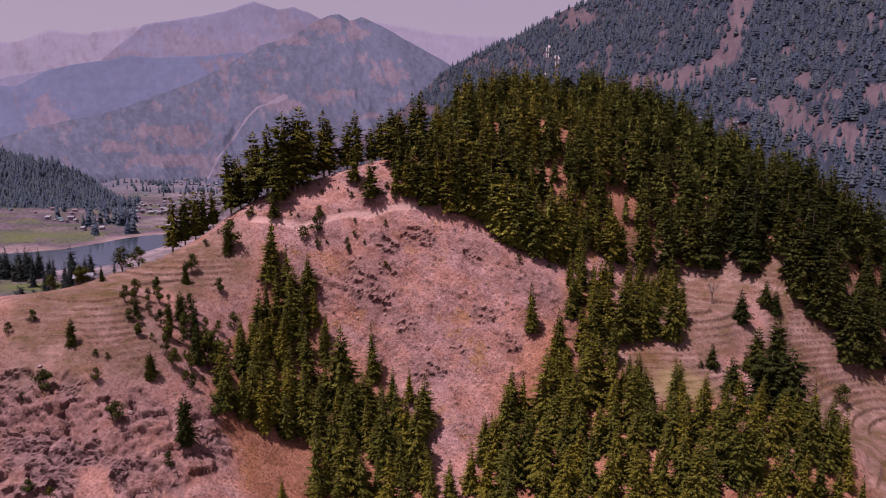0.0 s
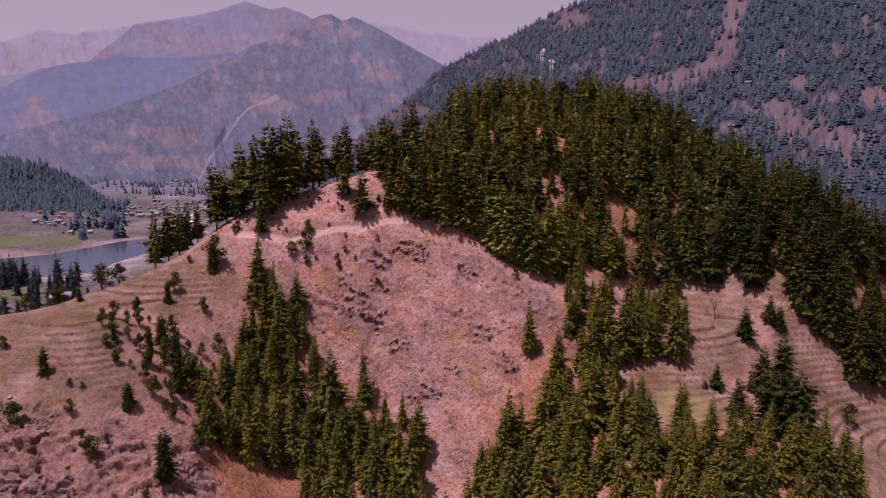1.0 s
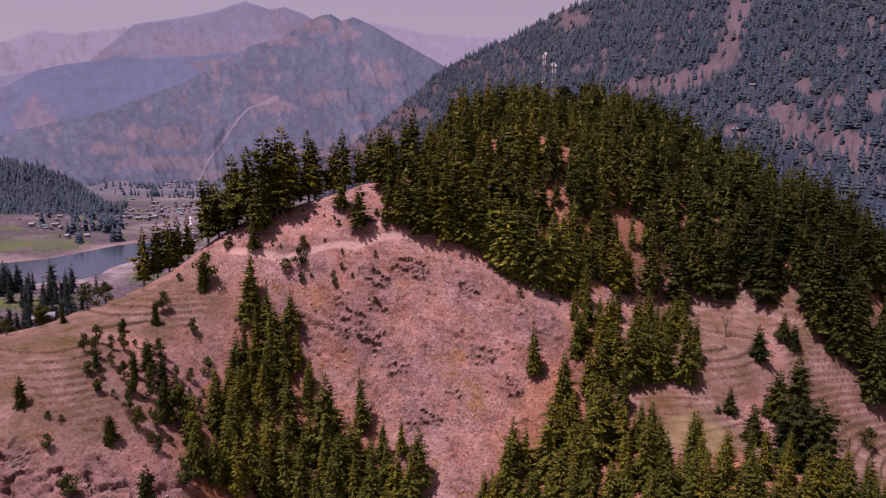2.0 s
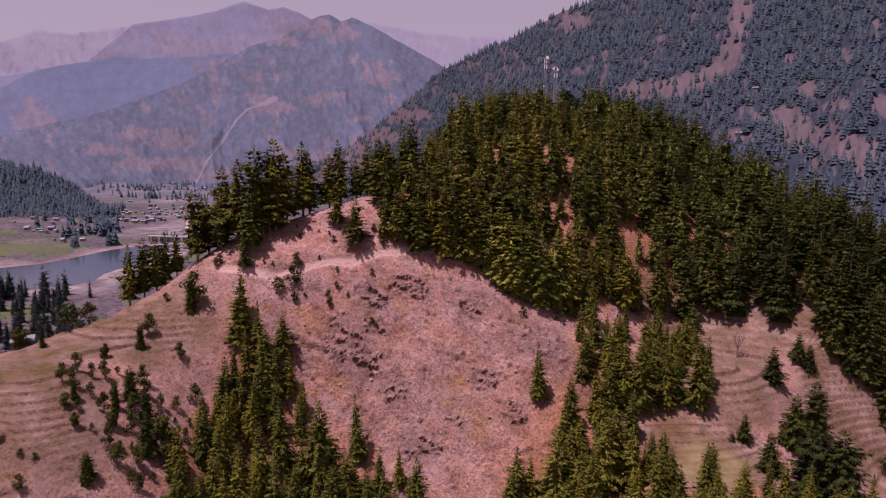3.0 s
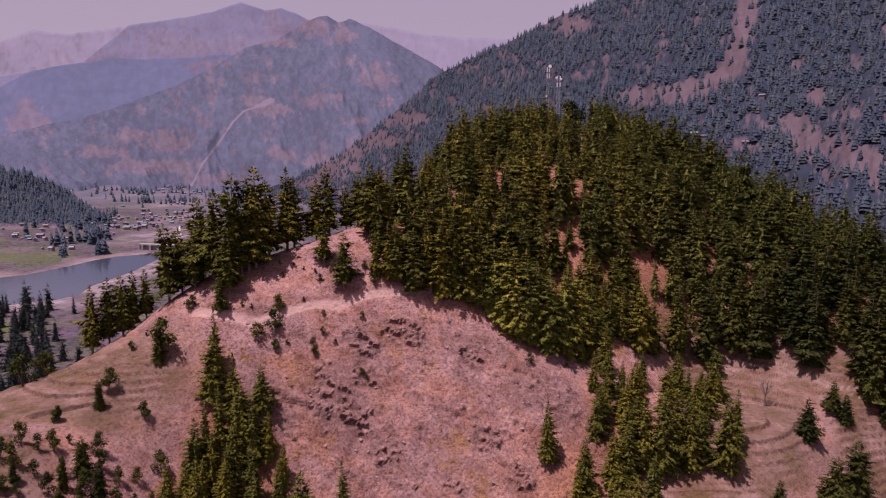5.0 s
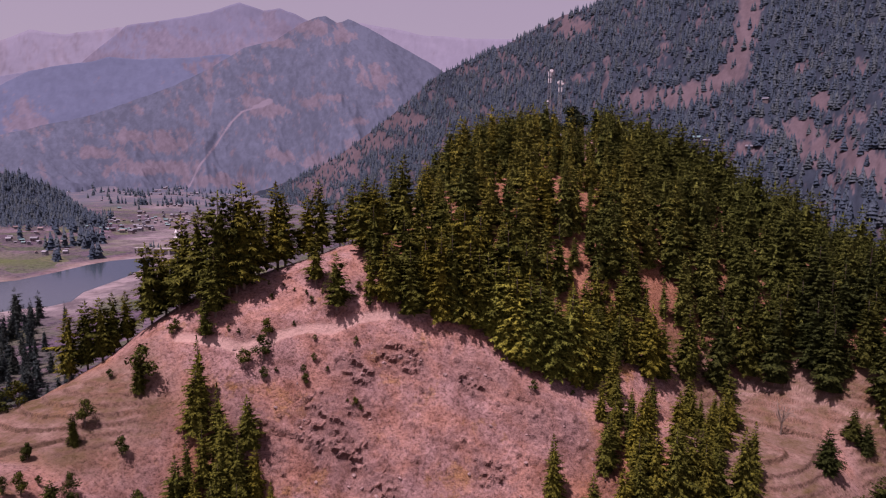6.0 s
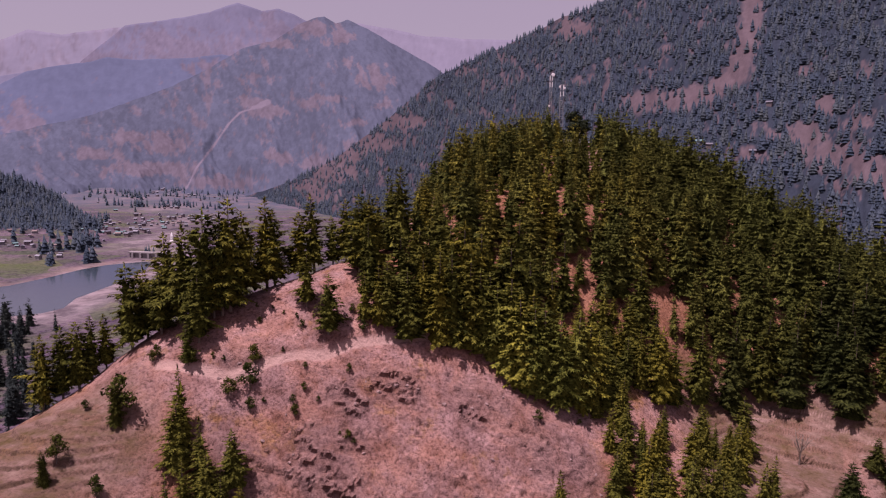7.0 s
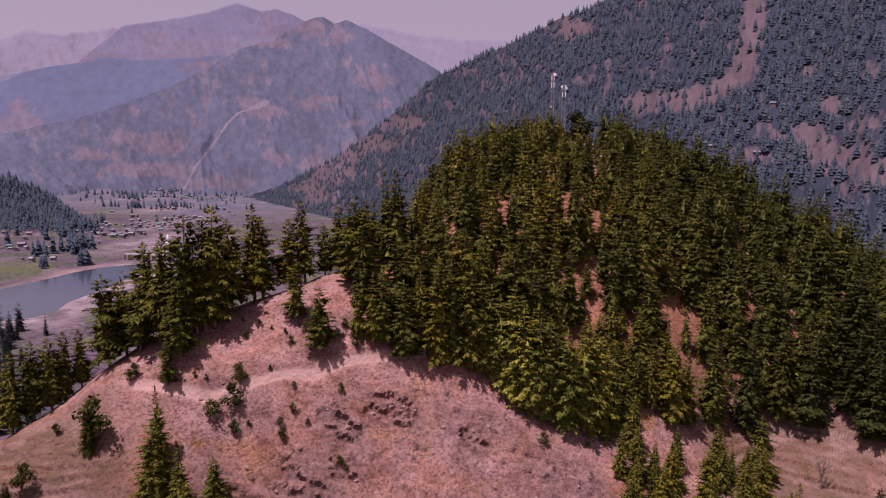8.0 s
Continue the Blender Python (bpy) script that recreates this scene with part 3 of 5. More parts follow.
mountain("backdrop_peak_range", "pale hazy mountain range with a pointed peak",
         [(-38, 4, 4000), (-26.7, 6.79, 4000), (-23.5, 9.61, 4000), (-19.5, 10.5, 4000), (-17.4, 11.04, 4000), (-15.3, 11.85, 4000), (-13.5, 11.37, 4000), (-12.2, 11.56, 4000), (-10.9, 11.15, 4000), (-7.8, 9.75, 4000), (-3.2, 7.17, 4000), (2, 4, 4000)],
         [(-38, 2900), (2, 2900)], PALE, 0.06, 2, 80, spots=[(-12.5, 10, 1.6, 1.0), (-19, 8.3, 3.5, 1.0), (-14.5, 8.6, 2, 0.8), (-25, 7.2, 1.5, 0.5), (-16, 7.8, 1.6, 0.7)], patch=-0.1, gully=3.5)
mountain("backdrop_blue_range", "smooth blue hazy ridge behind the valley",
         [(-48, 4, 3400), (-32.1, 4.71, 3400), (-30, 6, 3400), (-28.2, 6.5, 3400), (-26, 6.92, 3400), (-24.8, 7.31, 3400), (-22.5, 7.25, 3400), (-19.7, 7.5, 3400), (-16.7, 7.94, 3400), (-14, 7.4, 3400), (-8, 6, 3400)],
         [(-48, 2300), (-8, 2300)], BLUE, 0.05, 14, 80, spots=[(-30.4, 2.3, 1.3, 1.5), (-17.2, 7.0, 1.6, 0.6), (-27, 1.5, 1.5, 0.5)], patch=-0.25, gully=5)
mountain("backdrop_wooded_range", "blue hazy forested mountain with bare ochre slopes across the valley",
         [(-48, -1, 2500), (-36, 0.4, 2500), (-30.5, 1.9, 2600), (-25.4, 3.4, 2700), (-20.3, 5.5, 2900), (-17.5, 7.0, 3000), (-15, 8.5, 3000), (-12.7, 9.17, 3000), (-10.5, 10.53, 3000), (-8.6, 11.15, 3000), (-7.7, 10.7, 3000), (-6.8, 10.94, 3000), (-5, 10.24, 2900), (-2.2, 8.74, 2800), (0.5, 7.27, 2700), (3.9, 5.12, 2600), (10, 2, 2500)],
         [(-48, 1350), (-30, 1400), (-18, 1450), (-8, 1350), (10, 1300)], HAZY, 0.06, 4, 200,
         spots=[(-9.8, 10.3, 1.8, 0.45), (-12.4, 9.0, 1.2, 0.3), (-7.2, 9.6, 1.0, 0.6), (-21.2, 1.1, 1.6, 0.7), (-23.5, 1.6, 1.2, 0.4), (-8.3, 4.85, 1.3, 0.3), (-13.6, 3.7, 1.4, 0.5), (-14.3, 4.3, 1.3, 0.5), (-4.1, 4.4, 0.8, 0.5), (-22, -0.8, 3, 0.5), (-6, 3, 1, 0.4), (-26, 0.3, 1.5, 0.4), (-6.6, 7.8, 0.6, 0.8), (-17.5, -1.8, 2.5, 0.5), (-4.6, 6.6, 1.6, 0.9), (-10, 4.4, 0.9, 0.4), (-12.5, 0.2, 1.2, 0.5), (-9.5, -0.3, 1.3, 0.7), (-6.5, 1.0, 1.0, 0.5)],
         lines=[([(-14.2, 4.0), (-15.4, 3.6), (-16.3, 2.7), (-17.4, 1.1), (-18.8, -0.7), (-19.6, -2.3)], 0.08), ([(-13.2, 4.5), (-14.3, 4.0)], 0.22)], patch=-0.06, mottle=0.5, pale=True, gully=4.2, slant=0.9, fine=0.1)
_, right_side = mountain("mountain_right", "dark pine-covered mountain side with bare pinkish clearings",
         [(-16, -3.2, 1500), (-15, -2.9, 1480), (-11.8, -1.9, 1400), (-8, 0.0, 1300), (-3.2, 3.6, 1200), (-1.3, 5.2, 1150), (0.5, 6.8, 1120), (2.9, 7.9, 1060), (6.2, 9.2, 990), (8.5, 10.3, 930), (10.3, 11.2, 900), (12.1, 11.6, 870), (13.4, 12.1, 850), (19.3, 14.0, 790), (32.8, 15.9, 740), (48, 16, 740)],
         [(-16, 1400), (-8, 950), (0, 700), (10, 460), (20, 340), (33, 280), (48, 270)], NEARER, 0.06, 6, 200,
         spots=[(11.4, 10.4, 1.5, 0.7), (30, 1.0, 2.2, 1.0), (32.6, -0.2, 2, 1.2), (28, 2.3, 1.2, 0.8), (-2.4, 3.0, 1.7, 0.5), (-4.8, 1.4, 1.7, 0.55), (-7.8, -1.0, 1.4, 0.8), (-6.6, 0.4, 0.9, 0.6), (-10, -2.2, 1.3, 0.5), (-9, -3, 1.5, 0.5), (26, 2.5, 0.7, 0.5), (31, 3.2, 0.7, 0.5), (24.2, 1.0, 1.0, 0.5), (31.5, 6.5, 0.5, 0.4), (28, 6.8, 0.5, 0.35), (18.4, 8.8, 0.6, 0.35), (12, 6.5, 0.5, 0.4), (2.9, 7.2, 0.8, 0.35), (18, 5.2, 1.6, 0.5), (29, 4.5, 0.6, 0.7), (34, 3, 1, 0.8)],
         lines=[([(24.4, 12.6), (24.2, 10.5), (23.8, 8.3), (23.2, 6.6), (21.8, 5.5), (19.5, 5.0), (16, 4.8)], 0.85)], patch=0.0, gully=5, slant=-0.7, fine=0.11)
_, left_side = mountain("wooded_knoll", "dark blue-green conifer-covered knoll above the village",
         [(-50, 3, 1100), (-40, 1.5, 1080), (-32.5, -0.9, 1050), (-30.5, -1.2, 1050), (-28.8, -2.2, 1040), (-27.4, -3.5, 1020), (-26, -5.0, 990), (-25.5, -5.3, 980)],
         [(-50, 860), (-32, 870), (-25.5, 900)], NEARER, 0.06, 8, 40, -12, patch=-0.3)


# ---- trees and shrubs ----
def bough(add, rng, root, a, h, length, droop, wide, pairs=6):
    """One drooping bough: a spine with pairs of short hanging sprays, smaller towards its tip."""
    d, side = (math.cos(a), math.sin(a)), (-math.sin(a), math.cos(a))
    bend, vs, fs = rng.uniform(-0.15, 0.15), [], []

    def spine(f):
        off = bend * length * f * f
        return (root[0] + d[0] * length * f + side[0] * off, root[1] + d[1] * length * f + side[1] * off, h - droop * length * f**1.4)

    def spray(f, out, ahead, size):
        x, y, z = spine(f)
        w, i = size * 0.26, len(vs)
        across = (d[0] * out - side[0] * ahead, d[1] * out - side[1] * ahead)
        tip = (d[0] * ahead + side[0] * out, d[1] * ahead + side[1] * out)
        lift = rng.uniform(-0.25, 0.25) * w
        vs.extend([(x - across[0] * w, y - across[1] * w, z + lift), (x + across[0] * w, y + across[1] * w, z - lift), (x + tip[0] * size, y + tip[1] * size, z - size * rng.uniform(0.15, 0.75))])
        fs.append((i, i + 1, i + 2))

    for k in range(pairs):
        f = 0.22 + 0.78 * (k + rng.uniform(0.2, 0.8)) / pairs
        size = length * wide * (0.42 - 0.26 * f) * rng.uniform(0.75, 1.3)
        spread_ = rng.uniform(0.55, 0.95)
        for sign in (1, -1):
            spray(f, sign * spread_, math.sqrt(1 - spread_**2), size)
    spray(0.85, rng.uniform(-0.2, 0.2), 0.98, 0.24 * length + 0.006)
    x, y, z = spine(0.45)
    w, i = 0.2 * length + 0.004, len(vs)
    vs.extend([(x - d[0] * w, y - d[1] * w, z), (x + d[0] * w, y + d[1] * w, z - 0.4 * w), (x + side[0] * rng.uniform(-0.5, 0.5) * w, y + side[1] * rng.uniform(-0.5, 0.5) * w, z - length * rng.uniform(0.15, 0.3) - 0.006)])
    fs.append((i, i + 1, i + 2))
    add(vs, fs)


def conifer_mesh(seed, reach, open_=0.0, blunt=0.75, mat=None, dense=1.0, core=0.62):
    """A conifer of height 1: whorls of boughs round a tapered stem. Returns trunk and crown meshes."""
    rng = np.random.RandomState(seed)
    verts, faces = [], []

    def add(vs, fs):
        k = len(verts)
        verts.extend(vs)
        faces.extend(tuple(i + k for i in f) for f in fs)

    whorls = int((rng.randint(22, 26) - 4 * open_) * (0.5 + 0.5 * dense))
    bottom = 0.06 + 0.1 * open_
    lean = rng.uniform(-0.02, 0.02, 2)
    bulge, lobes = rng.uniform(0, 6.28), rng.uniform(0, 6.28, 4)
    for k in range(whorls):
        u = min(max((k + rng.uniform(-0.35, 0.35)) / (whorls - 1), 0), 1)
        h = bottom + (0.97 - bottom) * u
        size = 0.94 * reach * (1 - u) ** blunt * (0.72 + 0.28 * min(1, u * 5)) * rng.uniform(0.82, 1.15) + 0.018
        count = max(5, int((rng.randint(11, 14) - 5 * u - 2 * open_) * (0.35 + 0.65 * dense)))
        turn = rng.uniform(0, 6.28)
        for j in range(count):
            a = turn + 6.283 * j / count + rng.uniform(-0.3, 0.3)
            if open_ and rng.rand() < 0.12:
                continue
            lobe = math.sin(2 * a + lobes[0] + 9 * u) + math.sin(3 * a + lobes[1] - 14 * u) + math.sin(a + lobes[2] + 21 * u)
            length = size * rng.uniform(0.7, 1.15) * (1 + 0.12 * math.cos(a - bulge)) * (1 + (0.09 + 0.08 * open_) * lobe)
            droop = rng.uniform(0.1, 0.42) * (1 - u) - 0.3 * u * rng.uniform(0.3, 1)
            bough(add, rng, (lean[0] * h, lean[1] * h), a, h + rng.uniform(-0.012, 0.012), length, droop, 0.85 if dense >= 1 else 1.0 if dense >= 0.8 else 1.25, 9 if dense >= 1 else 6 if dense >= 0.8 else 4)
    # dense inner foliage: ragged skirts one above another
    for k in range(6):
        u = k / 8
        h, r = bottom + (0.97 - bottom) * u, core * (1 - 0.45 * u) * (reach * (1 - u) ** blunt + 0.01)
        ring = []
        for j in range(7):
            a = 0.8976 * j + 0.4 * k
            q = r * rng.uniform(0.7, 1.25)
            ring.append((q * math.cos(a) + lean[0] * h, q * math.sin(a) + lean[1] * h, h - 0.35 * r + rng.uniform(-0.02, 0.02)))
        ring.append((lean[0] * h + rng.uniform(-0.03, 0.03), lean[1] * h + rng.uniform(-0.03, 0.03), h + 0.15))
        add(ring, [(j, (j + 1) % 7, 7) for j in range(7)])
    for j in range(3):
        a = j * 2.1
        add([(0.014 * math.cos(a) + lean[0], 0.014 * math.sin(a) + lean[1], 0.92), (0.014 * math.cos(a + 2.1) + lean[0], 0.014 * math.sin(a + 2.1) + lean[1], 0.92), (lean[0], lean[1], 1.0)], [(0, 1, 2)])
    crown = mesh_from("crown", verts, faces, mat or CONIFER, normals=crown_normals(verts, 0.55, 0.22, seed))
    tv, tf = [], []
    for h, rad in ((-0.06, 0.021), (0.02, 0.016), (0.3, 0.012), (0.65, 0.007), (0.95, 0.002)):
        tv.extend((rad * math.cos(6.283 * j / 6) + lean[0] * h, rad * math.sin(6.283 * j / 6) + lean[1] * h, h) for j in range(6))
    for r in range(4):
        tf.extend((r * 6 + j, r * 6 + (j + 1) % 6, (r + 1) * 6 + (j + 1) % 6, (r + 1) * 6 + j) for j in range(6))
    return mesh_from("trunk", tv, tf, BARK, False), crown


def broad_mesh(seed, tall=True, mat=None, clumps=7, leaves=46):
    """A broad-leaved tree or shrub of height 1: limbs and clumps of small leafy sprays."""
    rng = np.random.RandomState(seed)
    tv, tf, verts, faces = [], [], [], []

    def limb(a, b, r0, r1):
        k, a, b = len(tv), np.array(a), np.array(b)
        for p, r in ((a, r0), (b, r1)):
            tv.extend((p[0] + r * math.cos(1.257 * j), p[1] + r * math.sin(1.257 * j), p[2]) for j in range(5))
        tf.extend((k + j, k + (j + 1) % 5, k + 5 + (j + 1) % 5, k + 5 + j) for j in range(5))

    fork = 0.14 if tall else 0.04
    limb((0, 0, -0.08), (0, 0, fork), 0.03, 0.022)
    for c in range(clumps):
        a, r = 2.4 * c + rng.uniform(-0.4, 0.4), rng.uniform(0.08, 0.26) if c else 0.03
        z = rng.uniform(0.24 if tall else 0.2, 0.74) if c else 0.82
        mid = np.array([r * math.cos(a), r * math.sin(a), z])
        limb((0, 0, fork * 0.8), tuple(mid), 0.014, 0.004)
        ball = rng.uniform(0.13, 0.21) * (1.0 if tall else 1.15)
        for _ in range(leaves):
            n = rng.normal(size=3)
            n /= np.linalg.norm(n)
            p = mid + n * ball * rng.uniform(0.45, 1.08) * (1, 1, 0.85)
            t1 = np.cross(n, rng.normal(size=3))
            t1 /= np.linalg.norm(t1) + 1e-9
            t2 = np.cross(n, t1)
            w = rng.uniform(0.022, 0.046)
            k = len(verts)
            tip = p + t1 * w * 1.5 + n * w * 0.6
            verts.extend((tuple(p - t1 * w), tuple(p + t2 * w * 0.7 - n * 0.2 * w), tuple(tip), tuple(p - t2 * w * 0.7)))
            faces.append((k, k + 1, k + 2, k + 3))
    return mesh_from("trunk", tv, tf, BARK, False), mesh_from("crown", verts, faces, mat or BROAD)


def tree_thing(name, trunk, crown, label, group, category="tree"):
    root = tagged(new(name), label, category, group)
    for part_name, me in (("trunk", trunk), ("crown", crown)):
        new(part_name, me).parent = root
    return root


FIRS = [conifer_mesh(100 + k, (0.17, 0.2, 0.22, 0.24, 0.18, 0.21, 0.26)[k], 0.0, (0.8, 0.7, 0.75, 0.62, 0.9, 0.66, 0.7)[k]) for k in range(7)]
SHADED_FIRS = [conifer_mesh(120 + k, (0.19, 0.21, 0.23, 0.2)[k], 0.0, (0.8, 0.7, 0.62, 0.75)[k], DARK_SHADED_FIR) for k in range(4)]
YOUNG = [conifer_mesh(140 + k, (0.21, 0.24, 0.23)[k], 0.0, (0.62, 0.7, 0.55)[k], YOUNG_FIR) for k in range(3)]
CEDARS = [conifer_mesh(200 + k, (0.21, 0.25, 0.2, 0.26, 0.23)[k], 1.0, (0.55, 0.48, 0.6, 0.5, 0.62)[k], None, 1.4, 0.5) for k in range(5)]
MASS = [conifer_mesh(240 + k, (0.2, 0.23, 0.26, 0.21, 0.24, 0.19)[k], 0.4 * (k % 2), (0.8, 0.7, 0.75, 0.62, 0.55, 0.66)[k], None, 0.8)[1] for k in range(6)]
LITE = [conifer_mesh(250 + k, (0.19, 0.22, 0.2, 0.23)[k], 0.4 * (k % 2), (0.8, 0.7, 0.75, 0.6)[k], None, 0.4)[1] for k in range(4)]
BUSHY = [conifer_mesh(260 + k, (0.34, 0.3, 0.38)[k], 0.0, (0.5, 0.55, 0.45)[k], DARK_SHADED_FIR) for k in range(3)]
BROADS = [broad_mesh(300 + k, True, None, 10, 190) for k in range(4)]
SHRUBS = [broad_mesh(320 + k, False, None, 6, 80) for k in range(4)]
stock = random.Random(7)
made = {}


def plant(kind, meshes, x, y, height, label, group, wide=1.0, category="tree", sink=0.15):
    k = stock.randrange(len(meshes))
    turn, girth = stock.uniform(0, 6.28), stock.uniform(0.88, 1.14) * wide
    m = Matrix.LocRotScale((x, y, ground_z(x, y) - sink), Euler((stock.uniform(-0.025, 0.025), stock.uniform(-0.025, 0.025), turn)), (height * girth, height * girth, height))
    key = (kind, id(meshes), k, label)
    if key not in made:
        made[key] = tree_thing(kind, *meshes[k], label, group, category)
        made[key].matrix_basis = m
        return made[key]
    twin = copy_thing(made[key], Matrix.Identity(4))
    twin.matrix_basis = m
    return twin


RIDGE_TREES = [
    (-62.9, 154.0, 13.1), (-60.7, 156.0, 12.9), (-58.7, 157.4, 12.0), (-57.3, 158.8, 11.4), (-55.5, 160.5, 9.9), (-51.1, 161.0, 15.6),
    (-49.7, 164.1, 13.3), (-45.9, 163.6, 16.9), (-42.4, 161.6, 17.6), (-38.3, 160.6, 19.8), (-35.6, 161.2, 18.1), (-34.5, 162.2, 19.9),
    (-33.4, 168.4, 15.7), (-30.4, 171.4, 17.4), (-29.0, 171.7, 14.6), (-24.7, 173.5, 12.9), (-22.2, 175.0, 15.4), (-21.4, 162.2, 10.1),
    (-17.2, 158.4, 10.5), (-16.3, 176.4, 12.3), (-13.1, 170.0, 14.6), (-11.1, 169.6, 13.6), (-18.9, 176.9, 9.9), (-38.1, 156.5, 12.3),
    (-39.1, 153.8, 7.0), (-45.7, 160.3, 10.9), (-36.9, 160.9, 14.5),
]
FOREST_EDGE = [
    (-9.0, 160.9, 11.0), (-7.2, 161.1, 12.4), (-4.0, 160.6, 12.2), (-1.3, 162.8, 12.7), (1.5, 161.5, 17.2), (3.8, 162.1, 17.3),
    (6.6, 163.4, 16.1), (9.0, 163.4, 15.4), (11.3, 163.2, 14.1), (13.6, 162.0, 18.0), (15.7, 160.5, 16.5), (17.5, 160.1, 15.8),
    (19.9, 160.4, 16.5), (22.1, 159.7, 16.2), (25.3, 161.4, 16.7), (27.9, 162.6, 14.7), (30.4, 165.0, 11.4), (35.1, 169.6, 10.3),
    (39.0, 168.7, 12.3), (43.0, 168.5, 14.6), (46.1, 169.9, 13.0), (52.3, 173.0, 15.5), (59.2, 174.4, 17.9), (66.3, 176.0, 17.3),
    (70.5, 172.6, 17.7), (77.2, 171.0, 15.3), (78.1, 166.6, 15.4), (76.5, 175.5, 15.2), (-11.3, 161.1, 8.5),
]
LEFT_GROVE = [
    (-37.4, 145.9, 12.3), (-37.5, 143.4, 11.2), (-33.6, 142.2, 11.8), (-35.4, 139.1, 11.0), (-30.0, 138.9, 11.0), (-32.1, 136.9, 9.7),
    (-29.0, 134.7, 11.4), (-32.8, 131.9, 10.6), (-38.2, 123.1, 9.4), (-36.1, 129.1, 10.4), (-35.3, 121.7, 11.0), (-31.6, 119.4, 12.0),
    (-29.4, 125.9, 13.7), (-27.5, 130.5, 14.1), (-37.9, 111.8, 8.7), (-35.4, 112.8, 8.8), (-26.3, 121.4, 14.5), (-24.8, 135.3, 9.1),
    (-20.3, 130.0, 16.5), (-14.6, 134.1, 12.7), (-23.3, 119.0, 12.2), (-20.0, 115.3, 13.0), (-21.8, 107.9, 13.2), (-17.6, 112.4, 13.3),
    (-14.7, 122.6, 10.8), (-11.1, 119.1, 16.1), (-7.5, 122.0, 11.9), (-4.9, 119.7, 14.5),
]
FRONT_GROVE = [
    (-14.4, 111.0, 10.6), (-9.5, 111.4, 11.7), (-2.4, 111.7, 9.6), (-6.4, 110.2, 9.0), (1.1, 112.8, 8.6), (5.3, 115.6, 9.8),
    (7.8, 113.3, 10.8), (-17.4, 104.1, 10.0), (10.8, 112.9, 10.2), (12.6, 116.3, 12.0), (18.0, 114.0, 12.9), (15.4, 117.4, 12.6),
    (21.3, 109.3, 10.9), (25.5, 110.6, 11.5), (28.6, 107.1, 9.7), (36.7, 105.6, 12.0), (32.7, 104.6, 10.5), (41.9, 101.6, 12.1),
    (43.4, 100.7, 10.6), (52.5, 99.1, 9.9), (48.4, 97.7, 7.5), (57.3, 99.8, 8.6), (60.4, 100.6, 8.6), (66.4, 99.1, 6.2),
    (-26.1, 101.7, 4.9), (-20.6, 101.5, 7.8),
]
RIGHT_GROVE = [
    (13.8, 128.3, 11.8), (12.4, 126.2, 9.9), (19.3, 142.1, 11.3), (20.4, 127.3, 15.7), (23.0, 129.2, 13.0), (23.3, 120.8, 12.3),
    (26.0, 124.0, 13.7), (29.0, 128.3, 15.2), (31.7, 130.3, 13.0), (30.0, 139.4, 10.0), (28.7, 146.5, 10.3), (32.7, 154.6, 9.4),
    (33.1, 143.0, 12.0), (36.1, 142.7, 12.6), (39.2, 142.2, 14.5), (42.1, 143.9, 13.0), (44.1, 142.2, 12.0), (50.2, 141.9, 14.2),
    (48.4, 148.6, 10.5), (33.3, 127.2, 12.7), (35.4, 120.5, 12.7), (38.9, 119.8, 9.9), (33.8, 112.2, 11.5), (40.7, 112.3, 13.0),
    (41.8, 109.7, 12.8), (48.4, 106.8, 13.0), (49.0, 103.7, 12.7), (51.7, 103.6, 11.2), (65.8, 102.1, 7.3), (66.8, 114.6, 9.0),
    (64.1, 105.1, 10.3), (48.0, 117.5, 10.0), (51.2, 115.8, 11.2), (54.3, 117.0, 8.8), (45.8, 113.6, 10.4), (49.6, 111.7, 11.0), (55.0, 111.9, 9.2),
    (57.2, 115.0, 8.0), (43.8, 117.9, 9.4), (59.1, 118.2, 7.6), (53.0, 108.6, 9.0), (46.9, 109.0, 10.2), (61.5, 109.5, 8.2),
]
BROAD_TREES = [
    (58.6, 130.1, 7.3), (67.8, 139.0, 10.0), (74.0, 142.9, 10.9), (64.9, 118.9, 13.3), (61.7, 121.1, 12.2), (68.8, 150.6, 7.6),
    (78.2, 158.4, 6.0), (79.8, 156.6, 5.8), (88.3, 157.3, 5.1), (93.1, 156.2, 7.2), (98.6, 156.3, 7.6), (56.9, 137.0, 5.2),
    (-61.9, 108.1, 5.5), (-40.5, 99.9, 9.9), (-48.8, 107.2, 5.8), (-53.6, 137.2, 6.0), (-57.9, 132.7, 4.3), (-54.8, 116.4, 4.1),
    (-52.6, 112.1, 3.8), (-50.1, 119.4, 5.5), (-49.8, 123.9, 6.8), (-46.1, 120.6, 7.5), (-44.0, 115.9, 8.3), (-42.1, 117.4, 11.3),
    (-70.4, 135.6, 4.4), (-77.0, 139.1, 6.6), (-47.8, 146.6, 6.9), (-48.7, 115.5, 5.7),
]
